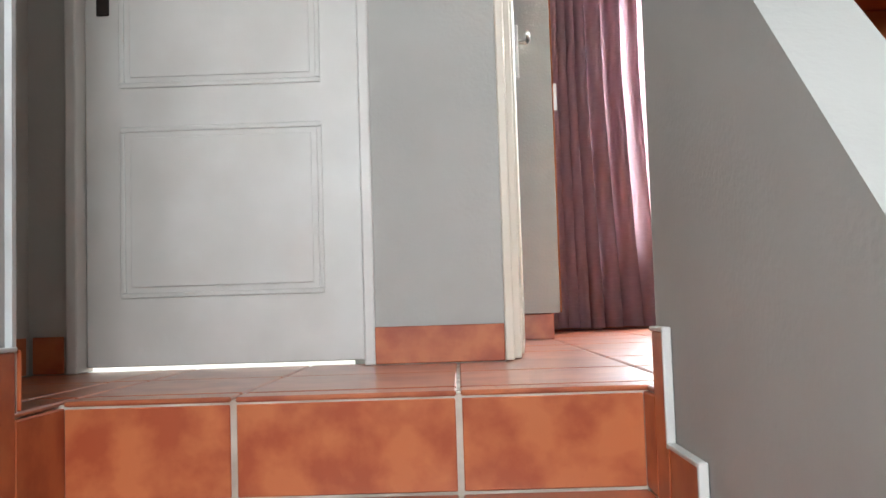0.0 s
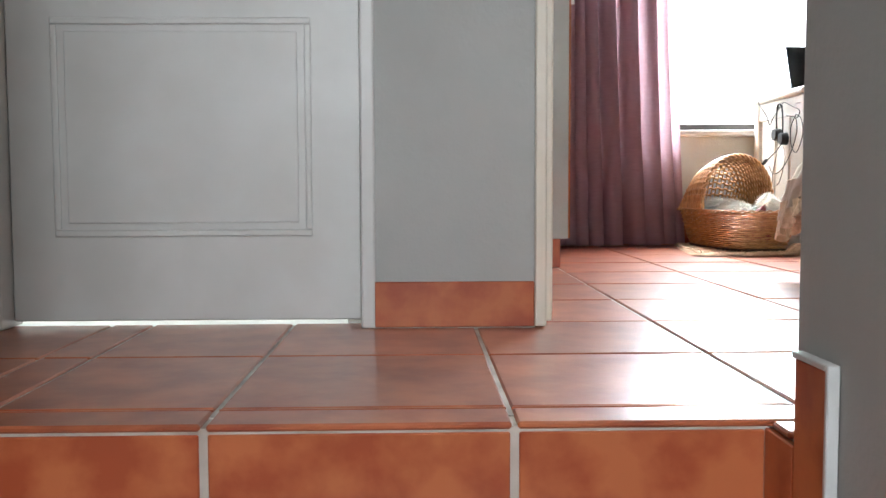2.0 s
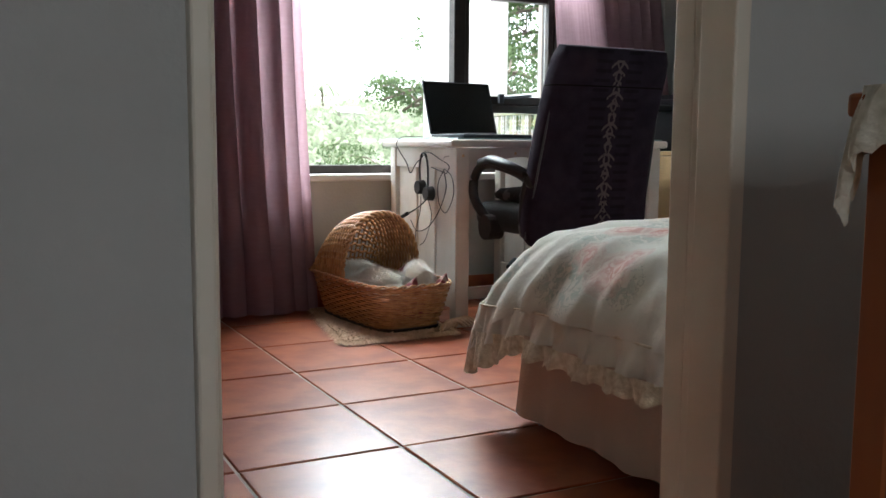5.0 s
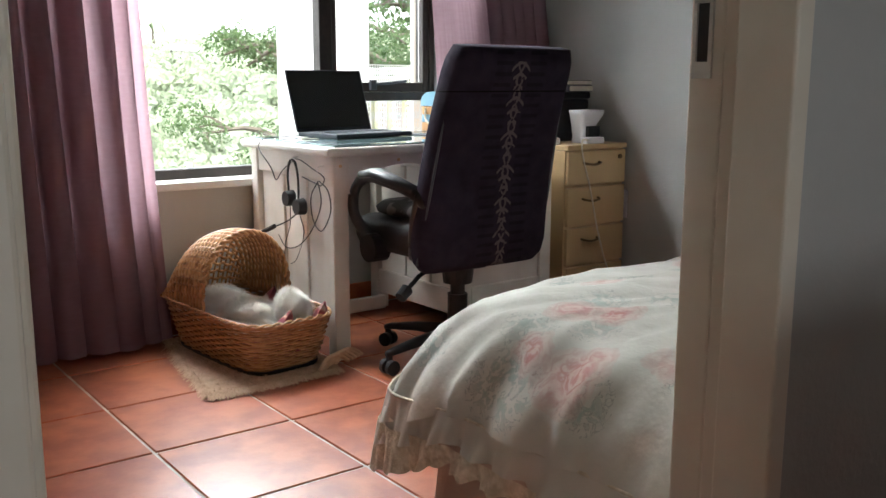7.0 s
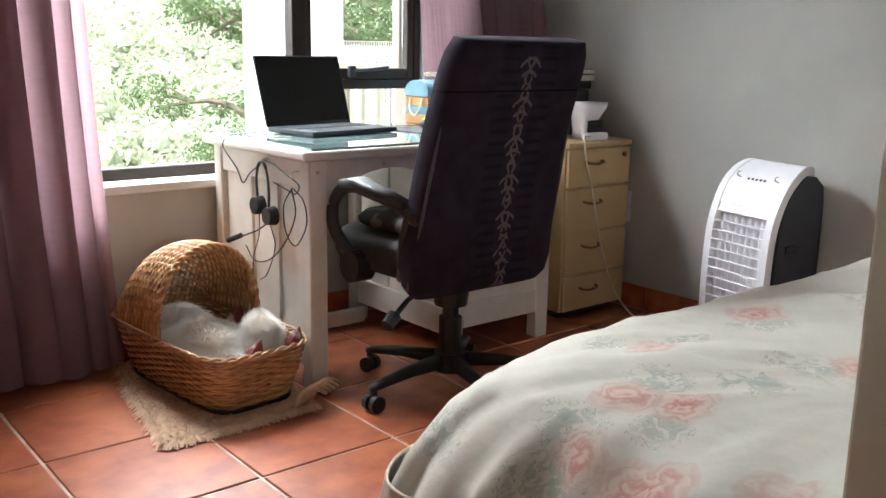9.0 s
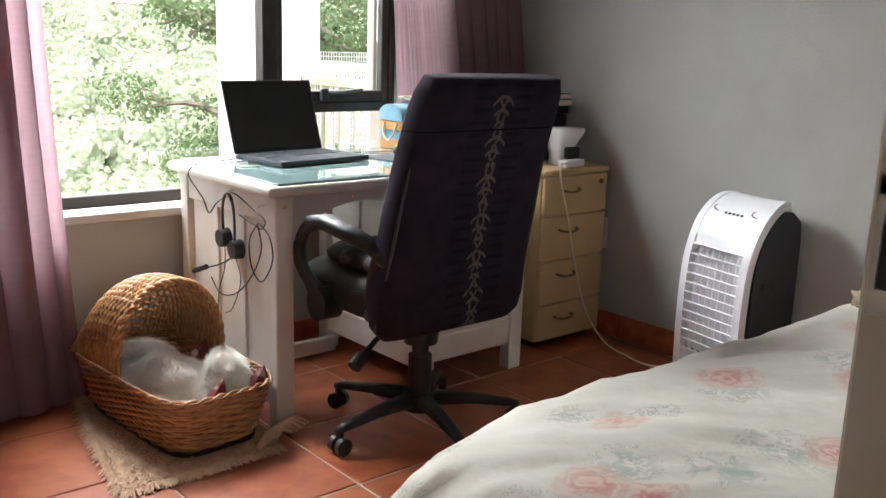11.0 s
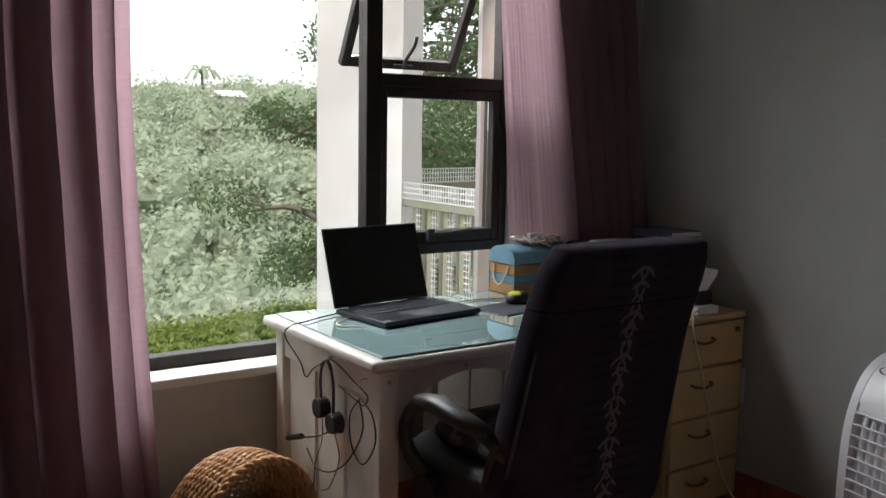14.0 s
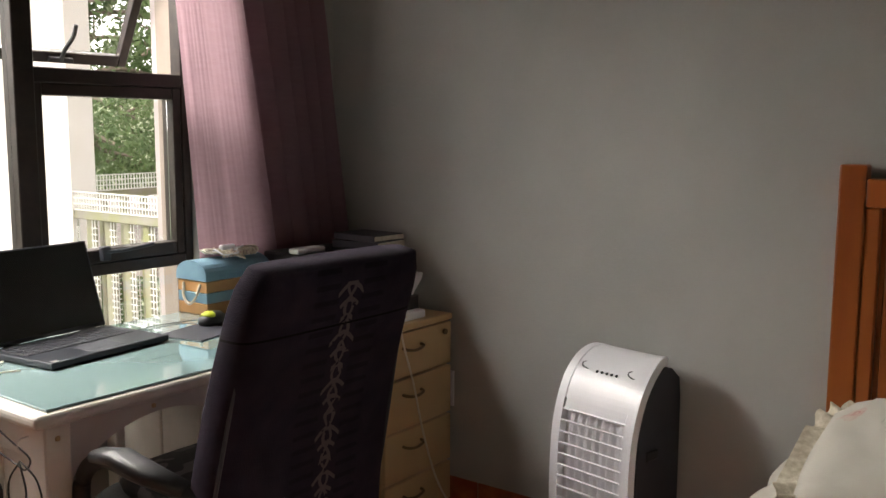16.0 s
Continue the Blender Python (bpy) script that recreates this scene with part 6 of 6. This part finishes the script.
bm = bmesh.new()
cols = []
for i in range(61):
    a = radians(-100 + 200 * i / 60)
    col = []
    for j in range(46):
        d = 3.3 + 900 * (j / 45) ** 2.4
        x, y = 1 + d * math.sin(a), 3 + d * math.cos(a)
        y = max(y, 5.95)
        col.append(bm.verts.new((x, y, ground_z(x, y) - 0.3)))
    cols.append(col)
for a, b in zip(cols, cols[1:]):
    for j in range(45):
        bm.faces.new((a[j], a[j + 1], b[j + 1], b[j]))
bmesh.ops.remove_doubles(bm, verts=bm.verts, dist=0.001)
structure("ground", bm, M_GROUND, "dark green valley floor and hillside beyond the house", "ground")


def foliage_mesh(name, blobs, material, label, category, leaf, per, seed, aspect=0.55, kind="stuff", parent=None, core=False):
    """Clumps of small tilted leaf faces over uneven crowns: blobs are (x, y, z, radius, squash)."""
    rs = np.random.RandomState(seed)
    V, F = [], []
    base = 0
    for (x, y, z, r, sq) in blobs:
        n = int(per * (1 if r < 1.5 else 1))
        d = rs.normal(size=(n, 3))
        d /= np.linalg.norm(d, axis=1)[:, None]
        d[:, 2] = np.abs(d[:, 2]) * 1.0 - 0.25 * rs.rand(n)
        lump = 1 + 0.22 * np.sin(d[:, 0] * 5 + x) * np.cos(d[:, 1] * 6 + y) + 0.14 * np.sin(d[:, 2] * 9 + x + y)
        rad = r * lump * rs.uniform(0.72, 1.04, n)
        c = np.stack([x + d[:, 0] * rad, y + d[:, 1] * rad, z + d[:, 2] * rad * sq], 1)
        s = leaf * rs.uniform(0.6, 1.35, n)[:, None] * (r ** 0.35)
        a = rs.normal(size=(n, 3)) + d * 0.6
        t = np.cross(d + 0.5 * rs.normal(size=(n, 3)), a)
        t /= np.linalg.norm(t, axis=1)[:, None] + 1e-9
        b = np.cross(d + 0.35 * rs.normal(size=(n, 3)), t)
        b /= np.linalg.norm(b, axis=1)[:, None] + 1e-9
        quad = np.stack([c - t * s, c + b * s * aspect, c + t * s, c - b * s * aspect], 1).reshape(-1, 3)
        V.append(quad)
        F.append((np.arange(n * 4) + base).reshape(-1, 4))
        base += n * 4
    faces = np.concatenate(F).tolist()
    if core:
        ico = bmesh.new()
        bmesh.ops.create_icosphere(ico, subdivisions=2, radius=1.0)
        iv = np.array([v.co[:] for v in ico.verts])
        ifc = [[v.index for v in f.verts] for f in ico.faces]
        ico.free()
        for (x, y, z, r, sq) in blobs:
            lump = 1 + 0.22 * np.sin(iv[:, 0] * 5 + x) * np.cos(iv[:, 1] * 6 + y) + 0.14 * np.sin(iv[:, 2] * 9 + x + y)
            rad = 0.55 * r * lump
            V.append(np.stack([x + iv[:, 0] * rad, y + iv[:, 1] * rad, z + iv[:, 2] * rad * sq], 1))
            faces += [[i + base for i in f] for f in ifc]
            base += len(iv)
    V = np.concatenate(V)
    me = bpy.data.meshes.new(name)
    me.from_pydata(V.tolist(), [], faces)
    me.materials.append(material)
    ob = new(name, me)
    if parent:
        ob.parent = parent
    else:
        tagged(ob, label, category, kind=kind)
    return ob


rg = random.Random(21)
blobs = []
for _ in range(4200):
    d = 66 + 225 * rg.random() ** 0.85
    a = radians(rg.uniform(-2, 52))
    x, y = 1 + d * math.sin(a), 3 + d * math.cos(a)
    r = rg.choice((rg.uniform(1.0, 2.2), rg.uniform(1.8, 4.4))) * (1 + d / 500)
    blobs.append((x, y, ground_z(x, y) + r * rg.uniform(0.4, 1.0), r, rg.uniform(0.8, 1.25)))
foliage_mesh("valley_trees", [b for b in blobs], M_HAZY_FOREST, "dense green forest in haze-paled colour covering the far side of the valley", "forest", 0.30, 190, 5, core=True)
blobs = []
for _ in range(170):
    y = rg.uniform(21, 33)
    x = y * rg.uniform(0.20, 0.50)
    r = rg.uniform(0.6, 1.5)
    blobs.append((x, y, 1.35 - 0.225 * (y - 3.1) - r * 0.8 + 0.5 * noise.noise(Vector((x * 0.3, y * 0.3, 1))), r, 0.85))
foliage_mesh("valley_bushes", blobs, M_BUSH, "bright yellow-green bushes on the slope below the window", "bushes", 0.065, 560, 6, core=True)


def tree(name, label, base, limbs, leaf, per, seed, clump=0.55, top=99):
    rg = random.Random(seed)
    ob = thing(name, base, label, "tree")
    bm = bmesh.new()
    o = Vector((0, 0, 0))
    tips = []
    h = limbs[0]
    trunk = smooth_path([o, Vector((0.1, 0.1, h * 0.35)), Vector((-0.15, 0.0, h * 0.7)), Vector((0.1, -0.1, h))], 5)
    tube(bm, trunk, 0.20, 9, taper=0.07)
    for k in range(limbs[1]):
        s = trunk[rg.randrange(int(len(trunk) * 0.35), len(trunk))]
        if s.z > top:
            continue
        a = rg.uniform(0, 2 * math.pi)
        L = limbs[2] * rg.uniform(0.6, 1.1)
        e = s + Vector((math.cos(a) * L, math.sin(a) * L, rg.uniform(-0.1, 0.5) * L))
        mid = s.lerp(e, 0.5) + Vector((0, 0, 0.25))
        pl = smooth_path([s, mid, e], 4)
        tube(bm, pl, 0.06, 6, taper=0.015)
        tips.append(e)
        for _ in range(4):
            q = pl[rg.randrange(3, len(pl))]
            e2 = q + Vector((rg.uniform(-1, 1), rg.uniform(-1, 1), rg.uniform(-0.5, 0.6))) * L * 0.35
            tube(bm, [q, q.lerp(e2, 0.5) + Vector((0, 0, 0.06)), e2], 0.022, 5, taper=0.006)
            tips.append(e2)
    part("trunk", bm, M_BARK, ob)
    blobs = [(p.x, p.y, p.z, clump * rg.uniform(0.6, 1.2), 0.7) for p in tips]
    foliage_mesh("crown", blobs, M_LEAF, "", "", leaf, per, seed, 0.42, parent=ob)
    return ob


tree("tree", "leafy green tree standing beyond the veranda column", (5.95, 12.3, ground_z(5.95, 12.3)), (5.6, 36, 1.25), 0.045, 170, 31, 0.38, 4.75)
tree("tree", "tall dark green tree behind the veranda balustrade", (10.2, 15.0, ground_z(10.2, 15.0)), (8.0, 36, 2.8), 0.060, 260, 37, 0.80)
palm = thing("palm_tree", (1 + 215 * math.sin(radians(19.8)), 3 + 215 * math.cos(radians(19.8)), 0), "tall palm tree with haze-paled fronds on the far ridge", "palm tree")
palm.location.z = ground_z(palm.location.x, palm.location.y)
PH = 12.6 - palm.location.z
bm = bmesh.new()
tube(bm, [(0, 0, 0), (0.3, 0, PH / 2), (0, 0, PH)], 0.45, 8, taper=0.3)
part("trunk", bm, M_BARK, palm)
bm = bmesh.new()
for k in range(16):
    a = 2 * math.pi * k / 16 + 0.1 * (k % 3)
    d = Vector((math.cos(a), math.sin(a), 0))
    up = 1.6 + 1.2 * (k % 2)
    pl = smooth_path([Vector((0, 0, PH)), Vector((0, 0, PH + up * 0.7)) + d * 1.6, Vector((0, 0, PH + up * 0.35)) + d * 3.0, Vector((0, 0, PH - 1.0)) + d * 4.2], 5)
    sd = d.cross(Vector((0, 0, 1)))
    for p, q in zip(pl, pl[1:]):
        for s in (-1, 1):
            bm.faces.new([bm.verts.new(v) for v in (p, q, q + sd * s * 0.35 + Vector((0, 0, -0.3)), p + sd * s * 0.35 + Vector((0, 0, -0.3)))])
# Fronds take the same paled green, distance haze included in the colour.
part("fronds", bm, M_HAZY_FOREST, palm)
house = thing("far_house", (1 + 205 * math.sin(radians(21.3)), 3 + 205 * math.cos(radians(21.3)), 0), "small pale house with white roof on the far ridge", "house")
house.location.z = 5.2
part_box("wall", (-2.6, 2.6, -3, 3, -3, 2.2), M_FASCIA, house, bevel=0.05)
bm = bmesh.new()
extrude_poly(bm, [(-3.0, -3.5, 2.2), (-3.0, 3.5, 2.2), (-3.0, 0, 3.5)], (6.0, 0, 0))
part("roof", bm, M_EXTWHITE, house)
for x in (-1.3, 1.3):
    part_box("window", (x - 0.5, x + 0.5, -3.06, -3.0, 0.2, 1.0), M_DARKGREY, house, bevel=0.01)

# floor tiles last
lay_tiles(floor_land, SL, 2.49, EDGE_Y - 0.006, 2.915, (2.10,))
lay_tiles(floor_land, -0.945, SL, 1.834, 2.915)
lay_tiles(floor_land, SR + 0.13, 2.49, 1.25, EDGE_Y - 0.006)
lay_tiles(floor_land, SR - 0.004, SR + 0.13, 1.946, EDGE_Y - 0.006)
lay_tiles(floor_bed, LEFT_X + 0.01, RIGHT_X - 0.01, 2.915, WIN_Y0 - 0.005)
